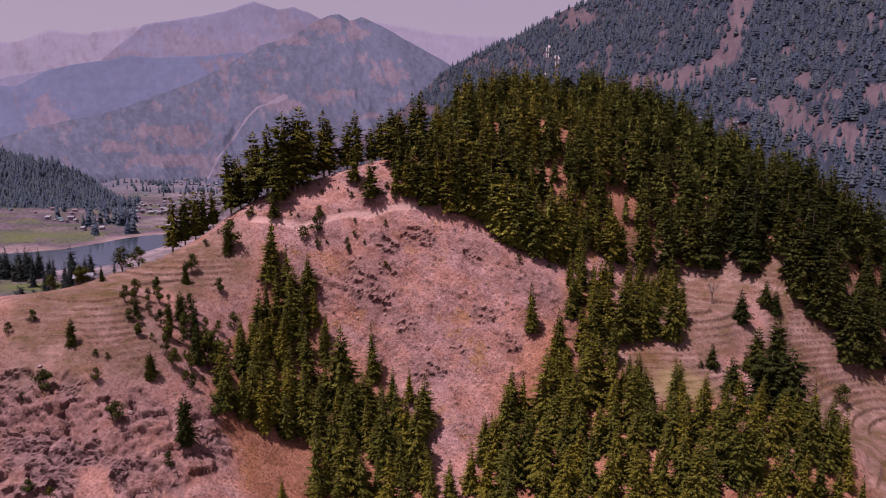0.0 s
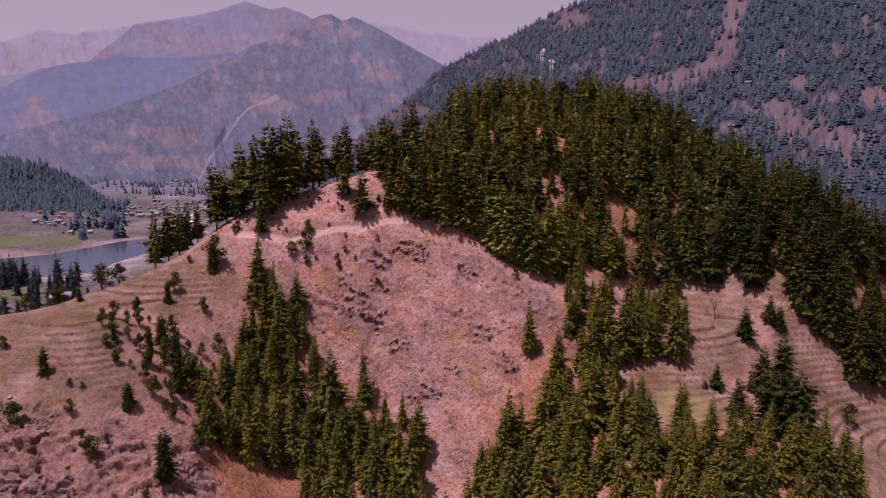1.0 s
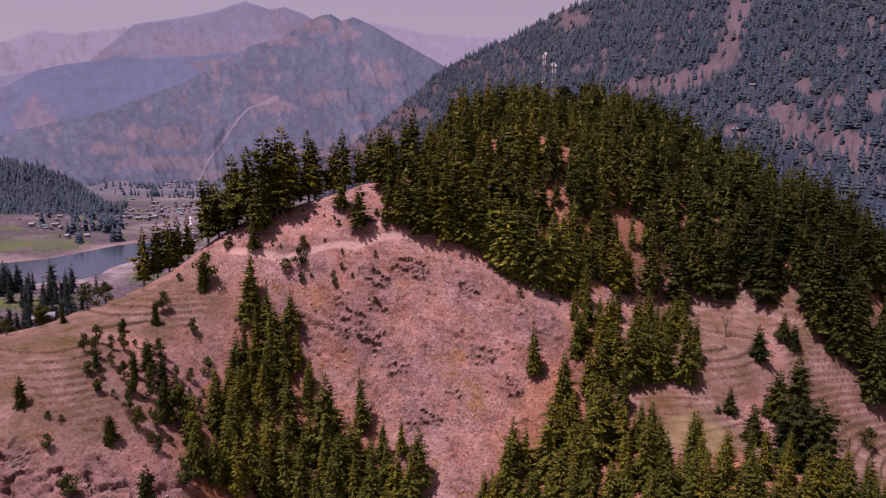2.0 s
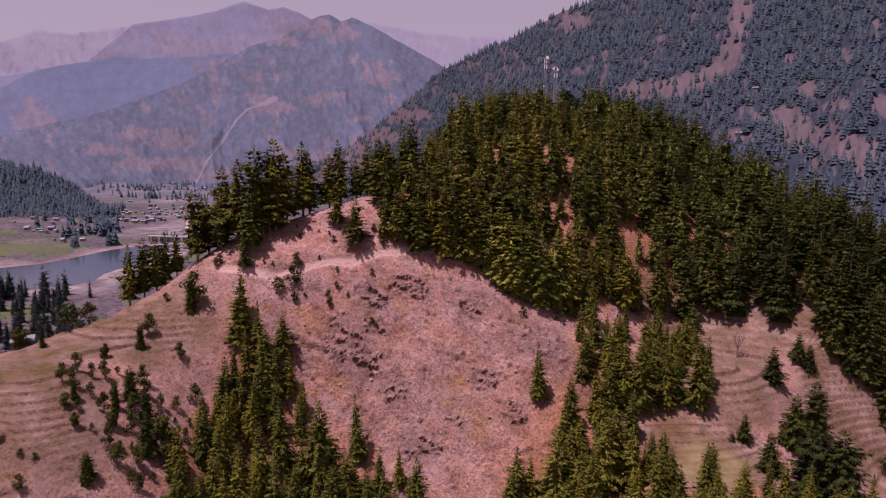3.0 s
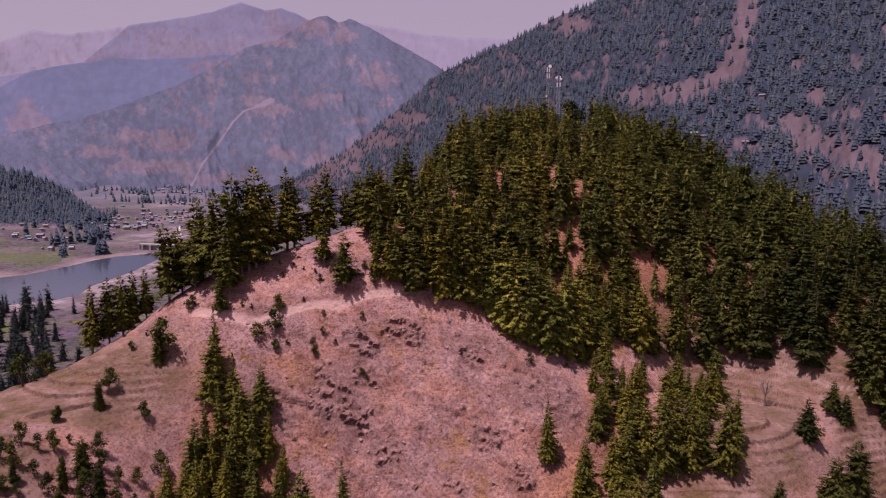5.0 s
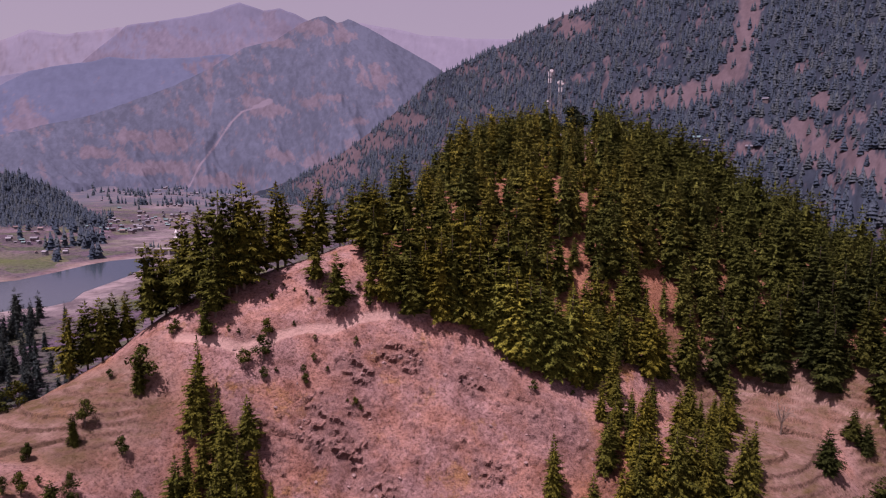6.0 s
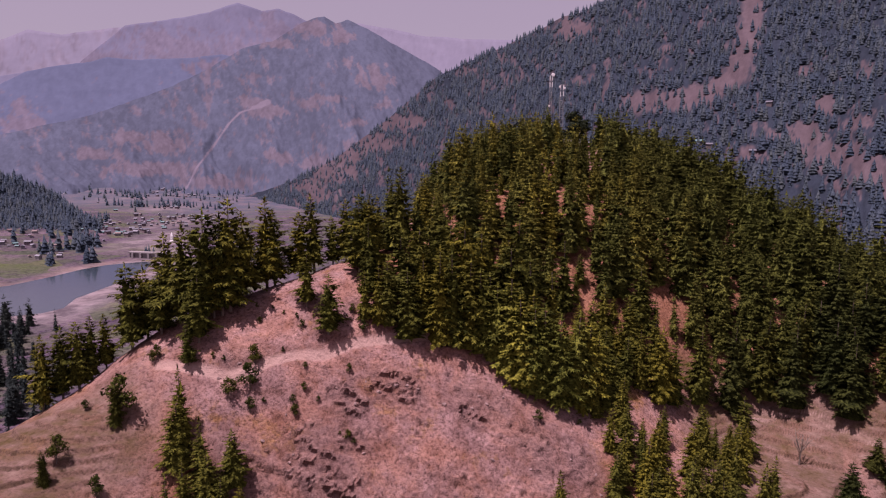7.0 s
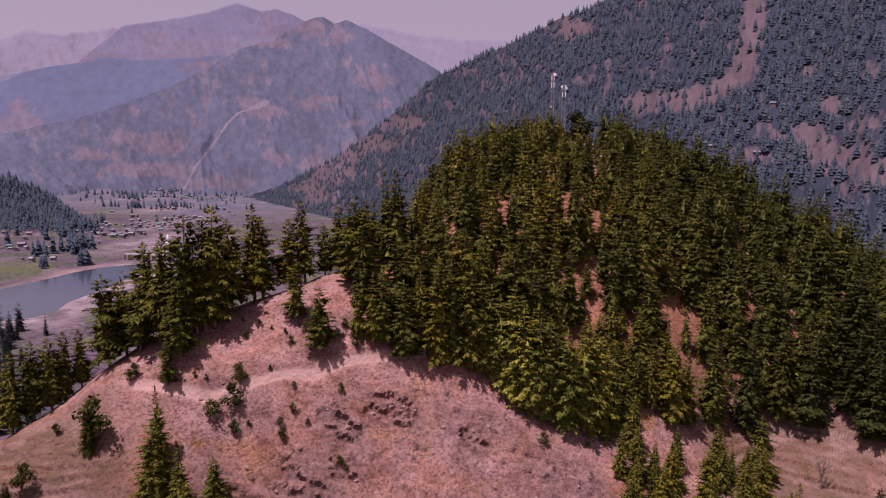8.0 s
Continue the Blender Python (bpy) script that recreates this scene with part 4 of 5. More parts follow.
SHRUBS_A = [
    (-28.5, 154.2, 4.0), (-28.7, 151.4, 5.2), (-31.7, 150.3, 4.1), (-28.3, 149.5, 3.0), (-26.4, 150.5, 1.2), (-20.3, 152.0, 2.1),
    (-21.4, 149.7, 2.5), (-20.4, 154.1, 1.5), (-13.3, 154.4, 2.0), (-13.0, 148.4, 1.9), (-12.0, 148.0, 1.3), (17.9, 154.6, 2.5),
    (-24.3, 155.7, 1.2), (-35.3, 154.4, 1.3), (-33.5, 154.1, 1.2), (-21.7, 159.0, 1.8), (-30.0, 162.4, 1.2), (-29.0, 159.8, 1.4),
    (-27.2, 162.1, 0.9), (-13.6, 161.6, 2.0), (-11.5, 159.2, 2.5), (-21.8, 150.5, 1.9), (-30.8, 145.2, 1.8), (-17.9, 151.4, 1.3),
    (-44.5, 155.0, 2.8), (-47.3, 147.3, 7.5), (-53.3, 148.6, 2.1), (-53.6, 140.5, 4.7), (-14.3, 148.8, 0.8), (25.4, 157.5, 1.2),
    (-25.2, 161.1, 0.9), (-22.8, 160.4, 1.2),
]
SHRUBS_B = [
    (-50.8, 98.8, 4.3), (-38.1, 107.6, 4.7), (-55.9, 103.7, 3.0), (-62.9, 101.4, 4.3), (-57.4, 106.9, 1.6), (-55.6, 107.1, 1.4),
    (-41.7, 96.1, 2.9), (-58.5, 88.6, 2.7), (-55.3, 88.3, 2.1), (-68.2, 147.8, 5.3), (-70.5, 112.1, 2.7), (-73.4, 109.8, 2.4),
    (89.4, 143.3, 5.5), (59.7, 109.1, 2.8), (-46.9, 137.9, 3.9), (-42.5, 132.5, 4.4), (-45.1, 154.6, 2.4), (-55.0, 114.4, 3.0),
    (-36.8, 114.5, 3.2), (-43.0, 115.7, 3.1), (-65.3, 99.3, 2.0), (-44.1, 110.6, 2.2), (-46.8, 113.1, 2.0), (-76.3, 140.0, 3.9),
    (-78.9, 132.2, 4.0), (-70.8, 145.4, 6.5), (54.5, 136.3, 1.9), (98.6, 153.2, 1.4),
]


for x, y, h in RIDGE_TREES:
    plant("cedar_tree", CEDARS, x, y, h, "tall open-crowned dark green cedar on the ridge crest", "cedars along the ridge", 1.05)
for rows, label, group in (
    (FOREST_EDGE, "dense dark green conifer at the edge of the hill forest", "conifers of the hill forest"),
    (LEFT_GROVE, "dark green conifer in the gully beside the bare slope", "conifers in the gully grove"),
    (FRONT_GROVE, "dark green conifer at the foot of the bare slope", "conifers below the bare slope"),
    (RIGHT_GROVE, "dark green conifer on the spur beside the terraced fields", "conifers on the spur"),
):
    for x, y, h in rows:
        # the right-hand edge lies in shade, which its needle colour carries
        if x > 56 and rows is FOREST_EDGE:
            plant("fir_tree", SHADED_FIRS, x, y, h, "tall blue-black fir at the shady edge of the hill forest", group, 1.05)
        elif x > 7 and rows is FOREST_EDGE and x < 32:
            plant("conifer_tree", YOUNG, x, y, h, "bright olive-green young conifer at the lower edge of the hill forest", group, 1.1)
        else:
            plant("conifer_tree", FIRS, x, y, h, label, group, 1.05)
for x, y, h in BROAD_TREES:
    if x > 0 or stock.random() < 0.65:
        plant("bushy_tree", BUSHY, x, y, h * (1.05 if x > 0 else 0.85), "bushy dark green evergreen tree beside the terraced fields", "evergreens on the terraces", 1.0 if x > 0 else 0.68)
    else:
        plant("broadleaf_tree", BROADS, x, y, h * 0.68, "dark green rounded broadleaf tree on the terraced slope", "broadleaf trees on the slope", 0.82)
for x, y, h in SHRUBS_A + SHRUBS_B:
    plant("shrub", SHRUBS, x, y, h * 0.95, "small olive-green shrub on the dry slope", "shrubs on the slope", 1.05, "shrub", 0.1)

# bushes along the edge of the gully
bushes = [(-60, 122), (-52, 130), (-42, 128), (-38, 118), (-42, 109), (-52, 111)]
spots = [(x, y) for x, y, _ in BROAD_TREES]
for _ in range(900):
    x, y = stock.uniform(-60, -38), stock.uniform(109, 130)
    if len(spots) < len(BROAD_TREES) + 34 and inside(bushes, np.array([x]), np.array([y]))[0] and all((x - a) ** 2 + (y - b) ** 2 > 2.0**2 for a, b in spots):
        spots.append((x, y))
        plant("shrub", SHRUBS, x, y, stock.uniform(1.6, 4.2), "dark green bush at the edge of the gully", "bushes along the gully", 0.85, "shrub", 0.1)

# younger trees filling the groves
THICKETS = [
    ([(-41.0, 117.0), (-41.0, 136.0), (-30.0, 145.0), (-27.0, 140.0), (-16.0, 129.0), (-10.0, 132.0), (-4.0, 130.0), (-2.0, 114.0), (-22.0, 108.0), (-25.0, 118.0), (-35.0, 113.0)], 48),
    ([(11.0, 128.0), (18.0, 137.0), (27.0, 146.0), (32.0, 161.0), (43.0, 159.0), (60.0, 168.0), (53.0, 142.0), (39.0, 140.0), (36.0, 134.0), (46.0, 124.0), (47.0, 113.0), (60.0, 114.0), (69.0, 112.0), (67.0, 101.0), (4.0, 114.0), (2.0, 120.0)], 62),
    ([(8.0, 122.0), (16.0, 130.0), (30.0, 124.0), (40.0, 119.0), (50.0, 112.0), (64.0, 116.0), (70.0, 104.0), (60.0, 94.0), (30.0, 98.0), (6.0, 106.0)], 44),
    ([(26.0, 157.0), (24.0, 166.0), (30.0, 176.0), (40.0, 174.0), (36.0, 163.0)], 14),
]
for outline, count in THICKETS:
    near = [(x, y) for x, y, _ in LEFT_GROVE + FRONT_GROVE + RIGHT_GROVE]
    low, high = np.min(outline, axis=0), np.max(outline, axis=0)
    for _ in range(3000):
        x, y = stock.uniform(low[0], high[0]), stock.uniform(low[1], high[1])
        if count and inside(outline, np.array([x]), np.array([y]))[0] and all((x - a) ** 2 + (y - b) ** 2 > 2.3**2 for a, b in near):
            near.append((x, y))
            count -= 1
            plant("conifer_tree", FIRS, x, y, stock.uniform(6.5, 11.5), "young dark green conifer among taller trees of the grove", "young conifers of the groves", 1.1)

# forest over the back of the hill
GAPS = [(22.3, 197.4, 3.4), (29, 198, 3.2), (35, 198, 3.0), (44.4, 198, 3.4), (49, 187, 2.4), (17, 217, 2.6), (26, 217, 2.6), (5, 188, 3.0), (96, 201, 3.2), (60, 192, 2.6), (12, 176, 2.4)]
BACK = [(-2, 212), (15, 226), (60, 230), (95, 238), (98, 252), (82, 300), (68, 322), (40, 318), (15, 290), (0, 250)]
spots = [(x, y) for x, y, _ in FOREST_EDGE + RIDGE_TREES]
wood, behind = [], []
for _ in range(15000):
    x, y = stock.uniform(-20, 150), stock.uniform(152, 322)
    here, there = np.array([x]), np.array([y])
    front = inside(FOREST, here, there)[0]
    if not front and not inside(BACK, here, there)[0]:
        continue
    apart = (4.4 if not front else 3.0 if x > 52 else 3.7) * stock.uniform(0.75, 1.4)
    if any((x - a) ** 2 + (y - b) ** 2 < apart**2 for a, b in spots) or any(((x - a) / r) ** 2 + ((y - b) / (1.3 * r)) ** 2 < 0.8 for a, b, r in GAPS):
        continue
    if front and fbm(here / 7, there / 7, 2, 151)[0] > (0.4 if x < 56 else 0.55):
        continue
    if y > 228 and 11.0 < math.degrees(math.atan2(x, y - 56)) < 14.3:  # clearing with the summit houses
        if y > 272 or stock.random() < 0.3:
            continue
        tall = stock.uniform(5, 8)
    else:
        tall = 0
    spots.append((x, y))
    (wood if front else behind).append((x, y, tall or stock.choice((6, 8, 11, 12, 14, 16, 18) if front else (6, 8, 10, 11, 12, 13, 14)) * stock.uniform(0.9, 1.1)))
wood.sort(key=lambda w: w[1])
for x, y, h in wood[:120]:
    # same shade-coloured needles for the right side of the wood
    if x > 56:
        plant("fir_tree", SHADED_FIRS, x, y, h, "tall blue-black fir within the hill forest", "conifers of the hill forest", 1.1)
    else:
        plant("conifer_tree", FIRS if stock.random() < 0.7 else CEDARS, x, y, h, "dense dark green conifer within the hill forest", "conifers of the hill forest", 1.1)


def joined(name, rows, meshes, label, mat, category="trees", shady=0.0):
    """Many alike plants as one mesh: rows of x, y, z, height, girth."""
    pieces = []
    for me in meshes:
        co = np.empty(len(me.vertices) * 3)
        me.vertices.foreach_get("co", co)
        me.calc_loop_triangles()
        tris = np.empty(len(me.loop_triangles) * 3, np.int32)
        me.loop_triangles.foreach_get("vertices", tris)
        turned = np.zeros((len(me.vertices), 3))
        corner = np.empty(len(me.loops) * 3)
        me.corner_normals.foreach_get("vector", corner)
        which = np.empty(len(me.loops), np.int32)
        me.loops.foreach_get("vertex_index", which)
        turned[which] = corner.reshape(-1, 3)
        pieces.append((co.reshape(-1, 3), tris.reshape(-1, 3), turned))
    rng, cos, tris, tints, ways, base = np.random.RandomState(3), [], [], [], [], 0
    for x, y, z, h, g in rows:
        co, tri, way = pieces[rng.randint(len(pieces))]
        a = rng.uniform(0, 6.28)
        ca, sa = math.cos(a), math.sin(a)
        ways.append(np.stack([way[:, 0] * ca - way[:, 1] * sa, way[:, 0] * sa + way[:, 1] * ca, way[:, 2]], -1))
        c, s = math.cos(a) * h * g, math.sin(a) * h * g
        cos.append(np.stack([co[:, 0] * c - co[:, 1] * s + x, co[:, 0] * s + co[:, 1] * c + y, co[:, 2] * h + z], -1))
        tris.append(tri + base)
        # shady lowers tints to the right: the slope's shade put into the colour
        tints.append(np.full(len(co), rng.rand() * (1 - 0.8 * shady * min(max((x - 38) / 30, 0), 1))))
        base += len(co)
    co, tri = np.concatenate(cos), np.concatenate(tris)
    me = bpy.data.meshes.new(name)
    me.vertices.add(len(co))
    me.vertices.foreach_set("co", co.astype(np.float32).ravel())
    me.loops.add(tri.size)
    me.loops.foreach_set("vertex_index", tri.astype(np.int32).ravel())
    me.polygons.add(len(tri))
    me.polygons.foreach_set("loop_start", np.arange(0, tri.size, 3, dtype=np.int32))
    me.materials.append(mat)
    me.update(calc_edges=True)
    me.shade_smooth()
    me.normals_split_custom_set_from_vertices(np.concatenate(ways).astype(np.float32))
    me.attributes.new("tint", "FLOAT", "POINT").data.foreach_set("value", np.concatenate(tints).astype(np.float32))
    return tagged(new(name, me), label, category, kind="stuff")


rest = wood[120:]
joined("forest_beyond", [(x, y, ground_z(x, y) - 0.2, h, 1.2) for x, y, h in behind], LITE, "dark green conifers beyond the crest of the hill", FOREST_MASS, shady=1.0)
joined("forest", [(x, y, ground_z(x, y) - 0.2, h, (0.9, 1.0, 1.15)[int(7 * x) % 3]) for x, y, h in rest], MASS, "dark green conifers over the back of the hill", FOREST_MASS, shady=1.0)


def far_conifer(seed):
    """A small ragged conifer for woods far off: skirts of boughs one above another."""
    rng = np.random.RandomState(seed)
    v, f = [], []
    slim = rng.uniform(0.17, 0.27)
    for k in range(5):
        u = k / 5
        i, turn = len(v), rng.uniform(0, 6.28)
        ax, ay = rng.normal(size=2) * 0.012
        for j in range(7):
            r = slim * (1 - u) ** 0.75 * rng.uniform(0.6, 1.25)
            v.append((r * math.cos(turn + 0.8976 * j), r * math.sin(turn + 0.8976 * j), 0.04 + 0.84 * u + rng.uniform(-0.04, 0.03)))
        v.append((ax, ay, min(1.0, 0.36 + 0.84 * u)))
        f.extend((i + j, i + (j + 1) % 7, i + 7) for j in range(7))
    return mesh_from("far_conifer", v, f, HAZED_WOOD, normals=crown_normals(v, 0.6, 0.12, seed))


FAR = [far_conifer(k) for k in range(8)]


def wooded(name, side, count, seed, near, far, label, height=(9, 15), thin=0.05):
    """Scatter trees over a mountain side, leaving its bare ground open."""
    x, y, z, bare = side
    rng, rows = np.random.RandomState(seed), []
    cells = np.hypot(x, y - 27)[:-4, :-1]
    weight = np.where((cells > near) & (cells < far), cells * np.gradient(cells, axis=0), 0).clip(0).ravel()
    pick = rng.choice(len(weight), count * 3, p=weight / weight.sum())
    i, j = np.unravel_index(pick, cells.shape)
    fi, fj = rng.rand(count * 3), rng.rand(count * 3)
    px, py, pz, pb = ((a[i, j] * (1 - fi) + a[i + 1, j] * fi) * (1 - fj) + (a[i, j + 1] * (1 - fi) + a[i + 1, j + 1] * fi) * fj for a in (x, y, z, bare))
    patch = fbm(px / 45, py / 70 + pz / 30, 4, seed)
    ok = (rng.rand(len(px)) > pb * 0.93) & (patch + rng.uniform(-0.3, 0.3, len(px)) < 0.42) & (pz > -14)
    for a, b, c in list(zip(px[ok], py[ok], pz[ok]))[:count]:
        rows.append((a, b, c - 0.5, rng.uniform(*height), rng.uniform(0.9, 1.3)))
    return joined(name, rows, FAR, label, HAZED_WOOD)


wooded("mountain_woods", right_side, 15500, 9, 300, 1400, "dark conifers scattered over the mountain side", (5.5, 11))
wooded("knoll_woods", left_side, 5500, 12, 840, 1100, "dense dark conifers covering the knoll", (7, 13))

# woods on the valley floor
rng = np.random.RandomState(21)
rows = []
for cx, cy, sx, sy, count, lo, hi in (
    (-148, 255, 9, 16, 34, 10, 16), (-178, 305, 10, 18, 34, 10, 16), (-120, 215, 8, 12, 22, 8, 13), (-248, 392, 16, 9, 34, 13, 20), (-206, 372, 5, 14, 16, 11, 17), (-196, 345, 6, 5, 8, 10, 15), (-290, 365, 30, 12, 30, 12, 18), (-345, 690, 10, 26, 26, 14, 22), (-295, 625, 4, 6, 5, 13, 18),
    (-318, 606, 4, 4, 3, 10, 14), (-262, 668, 4, 4, 4, 8, 11), (-400, 800, 16, 30, 20, 14, 20), (-470, 1120, 20, 10, 16, 10, 15), (-380, 1180, 40, 14, 22, 9, 14), (-650, 1480, 110, 130, 110, 9, 14), (-430, 900, 14, 20, 12, 10, 15), (-480, 1400, 110, 150, 110, 8, 13)):
    for _ in range(count):
        x, y = cx + sx * rng.normal(), cy + sy * rng.normal()
        if edge_distance(LAKE, np.array([x]), np.array([y]))[0] > 3:
            rows.append((x, y, ground_z(x, y) - 0.4, rng.uniform(lo, hi), rng.uniform(0.9, 1.25)))
joined("valley_woods", [r for r in rows if r[1] > 500], FAR, "dark trees in clumps on the valley floor", HAZED_WOOD)
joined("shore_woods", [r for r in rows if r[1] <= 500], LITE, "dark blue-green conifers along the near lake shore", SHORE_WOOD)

# dry scrub and tussocks over the open slopes
rng = np.random.RandomState(33)
SCRUB = mat_foliage("dry_scrub", (0.07, 0.04, 0.02), (0.17, 0.11, 0.055), 4.0, True)
tuft = [broad_mesh(340 + k, False, SCRUB, 3, 9)[1] for k in range(4)]
rows = []
while len(rows) < 1500:
    x, y = rng.uniform(-92, 112), rng.uniform(88, 172)
    if inside(FOREST, np.array([x]), np.array([y]))[0] or fbm(np.array([x / 12]), np.array([y / 12]), 3, 61)[0] < -0.05:
        continue
    h = rng.uniform(0.35, 1.0) * (1.5 if rng.rand() < 0.12 else 1)
    rows.append((x, y, ground_z(x, y) - 0.1, h, rng.uniform(1.0, 1.5)))
joined("dry_scrub", rows, tuft, "low brown scrub and tussocks on the dry slopes", SCRUB, "scrub")

# loose rocks on the outcrops
ROCK = mat_plain("weathered_rock", (0.12, 0.08, 0.075), (0.32, 0.21, 0.19), 1.2, 0.9, 0.0, 0.6)


def rock_mesh(seed):
    rng = np.random.RandomState(seed)
    bm = bmesh.new()
    bmesh.ops.create_icosphere(bm, subdivisions=1, radius=1)
    cut = [(rng.normal(size=3), rng.uniform(0.45, 0.8)) for _ in range(7)]
    for v in bm.verts:
        p = np.array(v.co)
        for n, d in cut:
            n = n / np.linalg.norm(n)
            over = p @ n - d
            if over > 0:
                p = p - n * over
        v.co = p * (1.25, 0.85, 0.7)
    me = bpy.data.meshes.new("rock")
    bm.to_mesh(me)
    me.materials.append(ROCK)
    return me


rocks = [rock_mesh(400 + k) for k in range(6)]
rng = np.random.RandomState(44)
for cx, cy, a, b in OUTCROPS:
    for _ in range(5):
        x, y, s = cx + a * 0.7 * rng.normal(), cy + b * 0.7 * rng.normal(), rng.uniform(0.2, 0.55)
        ob = tagged(new("rock", rocks[rng.randint(6)]), "angular grey-brown rock lying on the dry slope", "rock", "loose rocks on the slope")
        ob.matrix_basis = Matrix.LocRotScale((x, y, ground_z(x, y) - 0.1 * s), Euler((rng.uniform(-0.5, 0.5), rng.uniform(-0.5, 0.5), rng.uniform(0, 6.28))), (s, s, s))


# ---- buildings ----
def part(name, bm, mat, parent, label=""):
    me = bpy.data.meshes.new(name)
    bm.to_mesh(me)
    bm.free()
    me.materials.append(mat)
    ob = new(name, me)
    ob.parent = parent
    return tagged(ob, label)


def box(bm, x0, y0, z0, x1, y1, z1):
    v = [bm.verts.new(c) for c in ((x0, y0, z0), (x1, y0, z0), (x1, y1, z0), (x0, y1, z0), (x0, y0, z1), (x1, y0, z1), (x1, y1, z1), (x0, y1, z1))]
    for f in ((3, 2, 1, 0), (4, 5, 6, 7), (0, 1, 5, 4), (1, 2, 6, 5), (2, 3, 7, 6), (3, 0, 4, 7)):
        bm.faces.new([v[i] for i in f])
    return bm


DARK = mat_plain("dark_glass", (0.03, 0.03, 0.035), (0.05, 0.05, 0.06), 0.5, 0.2, 0.0, 0.0)
WALLS = [mat_plain("wall_" + w, a, b, 0.4) for w, a, b in (("white", (0.16, 0.145, 0.165), (0.23, 0.21, 0.23)), ("pink", (0.15, 0.11, 0.12), (0.2, 0.15, 0.16)), ("stone", (0.1, 0.08, 0.085), (0.15, 0.12, 0.125)))]
ROOFS = [mat_plain("roof_" + w, a, b, 0.5, 0.6) for w, a, b in (("slate", (0.08, 0.08, 0.1), (0.12, 0.12, 0.15)), ("green", (0.06, 0.13, 0.14), (0.09, 0.18, 0.18)), ("rust", (0.12, 0.085, 0.085), (0.17, 0.115, 0.11)), ("tin", (0.14, 0.14, 0.17), (0.2, 0.2, 0.23)))]


def house(w, d, h, storeys, wall, roof, label, group="houses of the village"):
    root = tagged(new("house"), label, "house", group)
    part("wall", box(bmesh.new(), -w / 2, -d / 2, -3, w / 2, d / 2, h), wall, root)
    bm = bmesh.new()
    o, rise = 0.6, 0.32 * d
    a = [bm.verts.new(c) for c in ((-w / 2 - o, -d / 2 - o, h - 0.1), (w / 2 + o, -d / 2 - o, h - 0.1), (w / 2 + o, 0, h + rise), (-w / 2 - o, 0, h + rise), (-w / 2 - o, d / 2 + o, h - 0.1), (w / 2 + o, d / 2 + o, h - 0.1))]
    for f in ((0, 1, 2, 3), (3, 2, 5, 4), (0, 3, 4), (1, 5, 2), (0, 4, 5, 1)):
        bm.faces.new([a[i] for i in f])
    part("roof", bm, roof, root)
    for s in range(storeys):
        for k in range(3):
            x, z = (k - 1) * w * 0.3, h * (s + 0.35) / storeys
            part("window", box(bmesh.new(), x - 0.6, -d / 2 - 0.06, z, x + 0.6, -d / 2 + 0.1, z + 1.2), DARK, root)
    return root


KINDS = [(7, 5, 4.6, 2, 0, 3, "white two-storey house with a grey tin roof"), (8, 5, 4.6, 2, 1, 0, "pink two-storey house with a slate roof"), (7, 5, 2.6, 1, 2, 1, "low stone house with a green sheet roof"), (9, 6, 4.8, 2, 0, 2, "white house with a rust-red roof"), (6, 4.5, 2.6, 1, 2, 0, "small stone house with a slate roof")]
first = [house(w, d, h, s, WALLS[a], ROOFS[b], text) for w, d, h, s, a, b, text in KINDS]
rng = np.random.RandomState(55)
placed = []
for cx, cy, sx, sy, count in ((-350, 820, 16, 20, 34), (-395, 890, 16, 30, 24), (-335, 940, 24, 34, 46), (-350, 1010, 30, 26, 34), (-378, 695, 24, 12, 22), (-338, 648, 12, 8, 9), (-480, 1370, 46, 22, 24), (-600, 1480, 80, 50, 24), (-430, 1130, 50, 30, 14), (-430, 740, 20, 24, 8)):
    for _ in range(count):
        x, y = cx + sx * rng.normal(), cy + sy * rng.normal()
        if edge_distance(LAKE, np.array([x]), np.array([y]))[0] < 8 or any((x - a) ** 2 + (y - b) ** 2 < 56 for a, b in placed):
            continue
        placed.append((x, y))
        m = pose(x, y, ground_z(x, y), 0, 0, rng.uniform(-70, 70)) @ Matrix.Scale(rng.uniform(0.55, 0.9), 4)
        k = rng.choice(5, p=(0.3, 0.2, 0.15, 0.15, 0.2))
        if first[k].matrix_basis.translation.length < 1:
            first[k].matrix_basis = m
        else:
            copy_thing(first[k], m)
for k, ob in enumerate(first):
    if ob.matrix_basis.translation.length < 1:
        ob.matrix_basis = pose(-400 + 14 * k, 1000, ground_z(-400 + 14 * k, 1000))


def on_side(side, bearing, height):
    """The place on a mountain side at a bearing and elevation."""
    x, y, z, _ = side
    b, e = np.degrees(np.arctan2(x, y - 27)), np.degrees(np.arctan2(z - 71, np.hypot(x, y - 27)))
    k = np.argmin(((b - bearing) ** 2 + (e - height) ** 2)[:-3])
    return float(x.flat[k]), float(y.flat[k]), float(z.flat[k])


for bearing, up, k in ((20.9, 1.7, 2), (21.6, 1.5, 4), (25.6, 4.5, 4), (26.4, 4.4, 4), (24.6, 1.1, 4)):
    x, y, z = on_side(right_side, bearing, up)
    copy_thing(first[k], pose(x, y, z + 0.3, 0, 0, -bearing + rng.uniform(-20, 20)))
for x, y, k, turn in ((51, 302, 4, 10), (57.5, 301, 4, -15), (66, 306, 4, 5)):
    copy_thing(first[k], pose(x, y, ground_z(x, y) - 0.9, 0, 0, turn))
hut = copy_thing(first[4], pose(-77.3, 141.5, ground_z(-77.3, 141.5), 0, 0, 20))
hut.scale = (0.55, 0.55, 0.55)

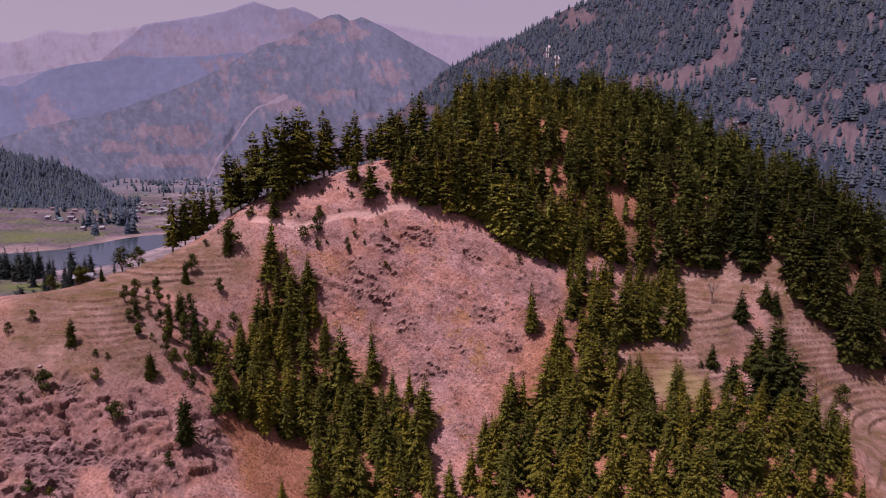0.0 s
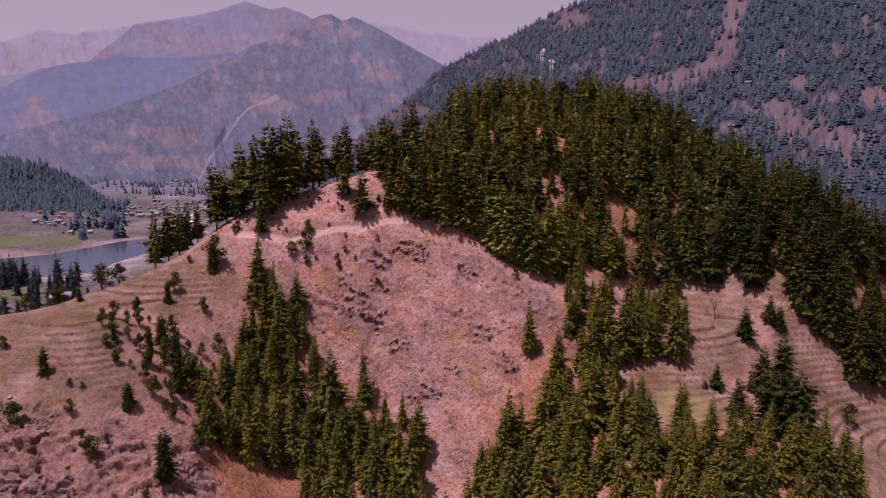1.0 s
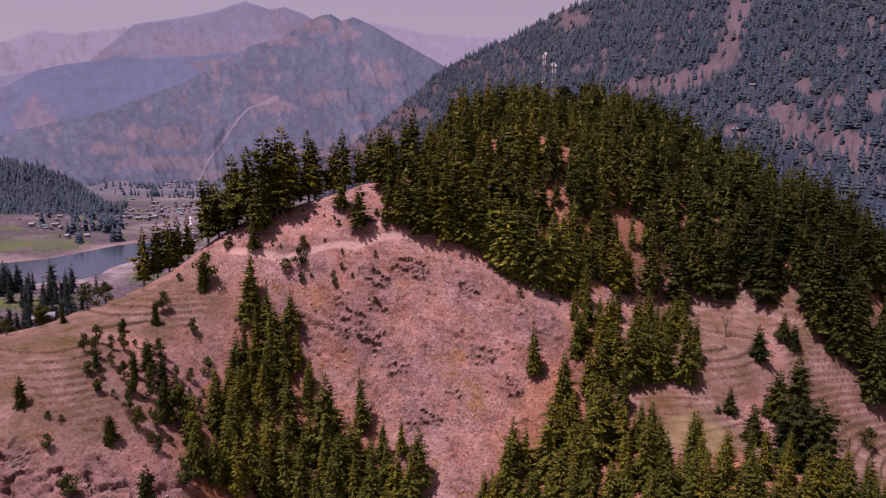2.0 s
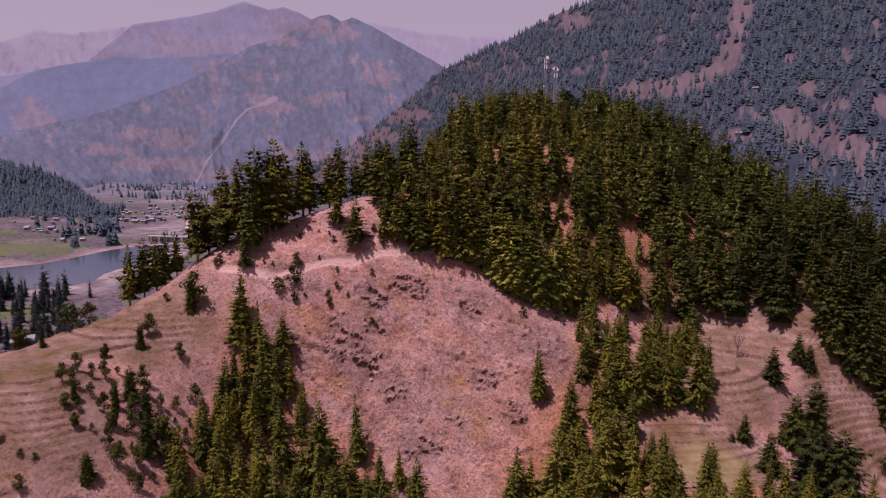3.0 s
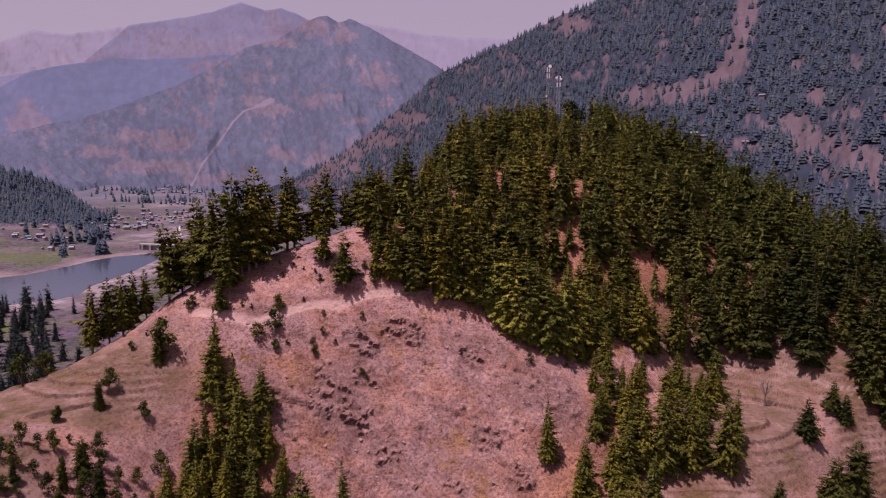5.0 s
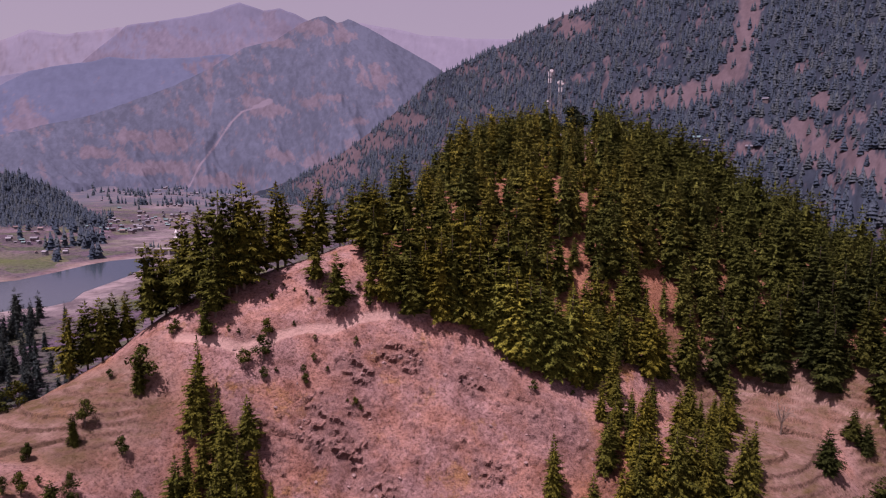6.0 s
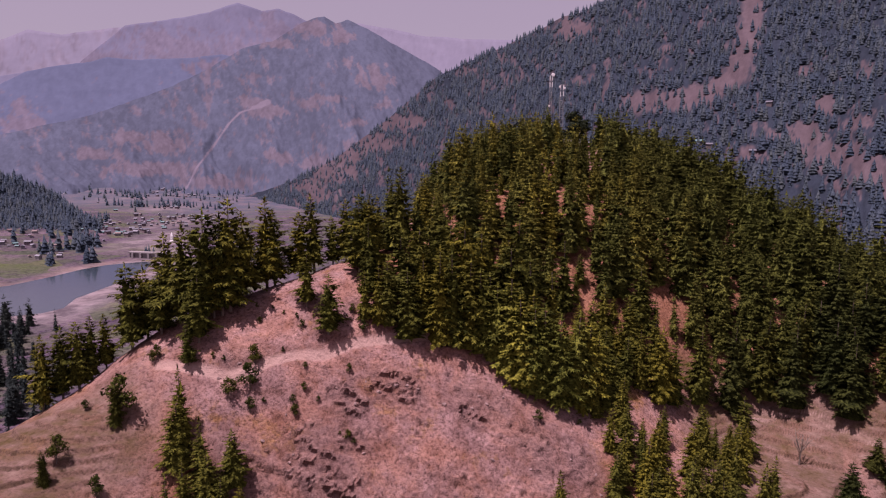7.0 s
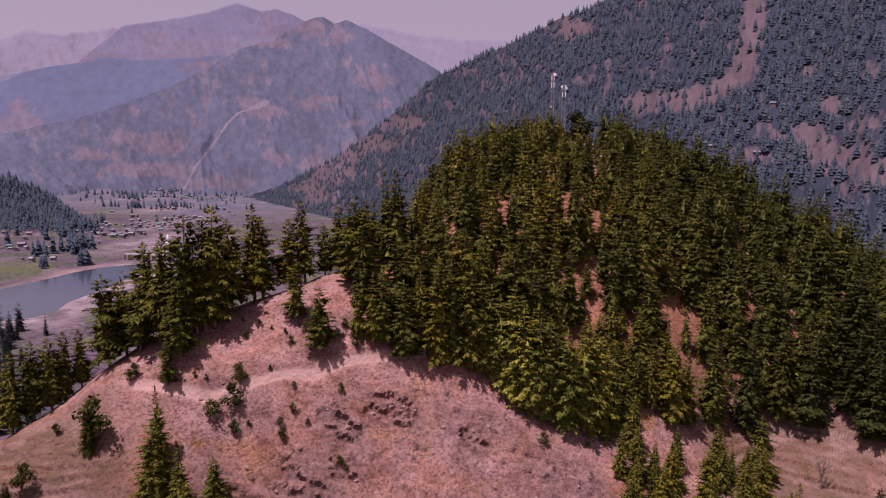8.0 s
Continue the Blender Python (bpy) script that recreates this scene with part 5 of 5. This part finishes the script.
# barrage at the head of the lake
CONCRETE = mat_plain("concrete", (0.17, 0.155, 0.16), (0.25, 0.23, 0.235), 0.2)
dam = tagged(new("barrage"), "grey concrete barrage with piers at the head of the lake", "dam")
dam.matrix_basis = pose(-250, 652, WATER, 0, 0, -12)
part("wall", box(bmesh.new(), -24, -1.5, -4, 24, 1.5, 5), CONCRETE, dam)
part("deck", box(bmesh.new(), -25, -3, 5.004, 25, 3, 6), CONCRETE, dam)
for k in range(6):
    part("pier", box(bmesh.new(), -20 + 8 * k - 1, -3.5, -4, -20 + 8 * k + 1, -1.52, 5), CONCRETE, dam)


# ---- masts on the summit ----
RED = mat_plain("red_paint", (0.35, 0.06, 0.04), (0.45, 0.09, 0.06), 0.8, 0.6, 0.0, 0.05)


def bar(bm, a, b, r):
    a, b = Vector(a), Vector(b)
    q = (b - a).to_track_quat("Z", "Y").to_matrix()
    ring = [[bm.verts.new(p + q @ Vector((r * c, r * s, 0))) for c, s in ((1, 0), (0, 1), (-1, 0), (0, -1))] for p in (a, b)]
    for k in range(4):
        bm.faces.new((ring[0][k], ring[0][(k + 1) % 4], ring[1][(k + 1) % 4], ring[1][k]))
    bm.faces.new(ring[0][::-1])
    bm.faces.new(ring[1])


def mast(x, y, top, half, dishes, label):
    root = tagged(new("lattice_mast"), label, "mast", "masts on the summit")
    base = ground_z(x, y)
    root.matrix_basis = pose(x, y, base)
    height, bands = top - base, 9
    for k in range(bands):
        z0, z1 = -1 + (height + 1) * k / bands, -1 + (height + 1) * (k + 1) / bands
        w0, w1 = half * (1.5 - 0.6 * k / bands), half * (1.5 - 0.6 * (k + 1) / bands)
        bm = bmesh.new()
        c0, c1 = [(-w0, -w0), (w0, -w0), (w0, w0), (-w0, w0)], [(-w1, -w1), (w1, -w1), (w1, w1), (-w1, w1)]
        for j in range(4):
            n = (j + 1) % 4
            bar(bm, (*c0[j], z0), (*c1[j], z1), 0.04)
            bar(bm, (*c0[j], z0), (*c1[n], z1), 0.022)
            bar(bm, (*c0[n], z0), (*c1[j], z1), 0.022)
            bar(bm, (*c1[j], z1), (*c1[n], z1), 0.03)
        part("section", bm, STEEL, root)
    for dz, side, r in dishes:
        bm = bmesh.new()
        bmesh.ops.create_cone(bm, cap_ends=True, segments=16, radius1=r, radius2=r * 0.9, depth=0.5)
        bmesh.ops.transform(bm, matrix=Matrix.Translation((side, -half - 0.4, height + dz)) @ Matrix.Rotation(radians(90), 4, "X"), verts=bm.verts[:])
        part("dish", bm, WHITE, root, "white round antenna dish")
    for s in (-1, 1):
        for dz in (-1.2, -4.0):
            part("antenna", box(bmesh.new(), s * half - 0.15, -half - 0.35, height + dz - 1.0, s * half + 0.15, -half - 0.12, height + dz + 1.0), WHITE, root)
    return root


mast(52.2, 345, 113.4, 0.5, ((0.2, 0.8, 0.75), (-13, -0.7, 0.4)), "tall grey steel lattice mast with antenna dishes")
mast(57.0, 345, 109.5, 0.65, ((-1.0, -1.0, 0.5), (-1.5, 1.0, 0.5)), "steel lattice mast carrying white panel antennas")
plant("broadleaf_tree", [broad_mesh(310, True, DARK_LEAF, 10, 190)], 60.2, 334, 18, "large dark broadleaf tree beside the summit masts", "trees on the summit", 0.9)


# leafless tree on the terrace
def bare_tree(x, y, height):
    root = tagged(new("bare_tree"), "leafless grey tree with thin twigs on a terrace", "tree")
    root.matrix_basis = pose(x, y, ground_z(x, y) - 0.1)
    rng = np.random.RandomState(70)
    bm = bmesh.new()
    bar(bm, (0, 0, -0.3), (0.1, 0, height * 0.4), 0.16)
    part("trunk", bm, BARK, root)
    for k in range(7):
        bm = bmesh.new()
        a, z = 0.9 * k, height * rng.uniform(0.28, 0.42)
        p = Vector((0.1, 0, z))
        q = p + Vector((math.cos(a) * 0.22, math.sin(a) * 0.22, 0.42)) * height * rng.uniform(0.7, 1.1)
        bar(bm, p, q, 0.07)
        for _ in range(5):
            f = rng.uniform(0.35, 1.0)
            start = p.lerp(q, f)
            bar(bm, start, start + Vector((rng.normal() * 0.12, rng.normal() * 0.12, abs(rng.normal()) * 0.14 + 0.05)) * height, 0.03)
        part("branch", bm, BARK, root)


bare_tree(66.5, 162, 6.5)

# white shrine tower in the valley town
shrine = tagged(new("shrine"), "small white shrine tower standing in the valley town", "shrine")
shrine.matrix_basis = pose(-268, 742, ground_z(-268, 742)) @ Matrix.Scale(0.55, 4)
part("plinth", box(bmesh.new(), -4, -4, -2, 4, 4, 3), WHITE, shrine)
part("tower", box(bmesh.new(), -2.2, -2.2, 3.004, 2.2, 2.2, 13), WHITE, shrine)
bm = bmesh.new()
bmesh.ops.create_cone(bm, cap_ends=True, segments=4, radius1=2.9, radius2=0.2, depth=6)
bmesh.ops.transform(bm, matrix=Matrix.Translation((0, 0, 16)) @ Matrix.Rotation(radians(45), 4, "Z"), verts=bm.verts[:])
part("spire", bm, WHITE, shrine)
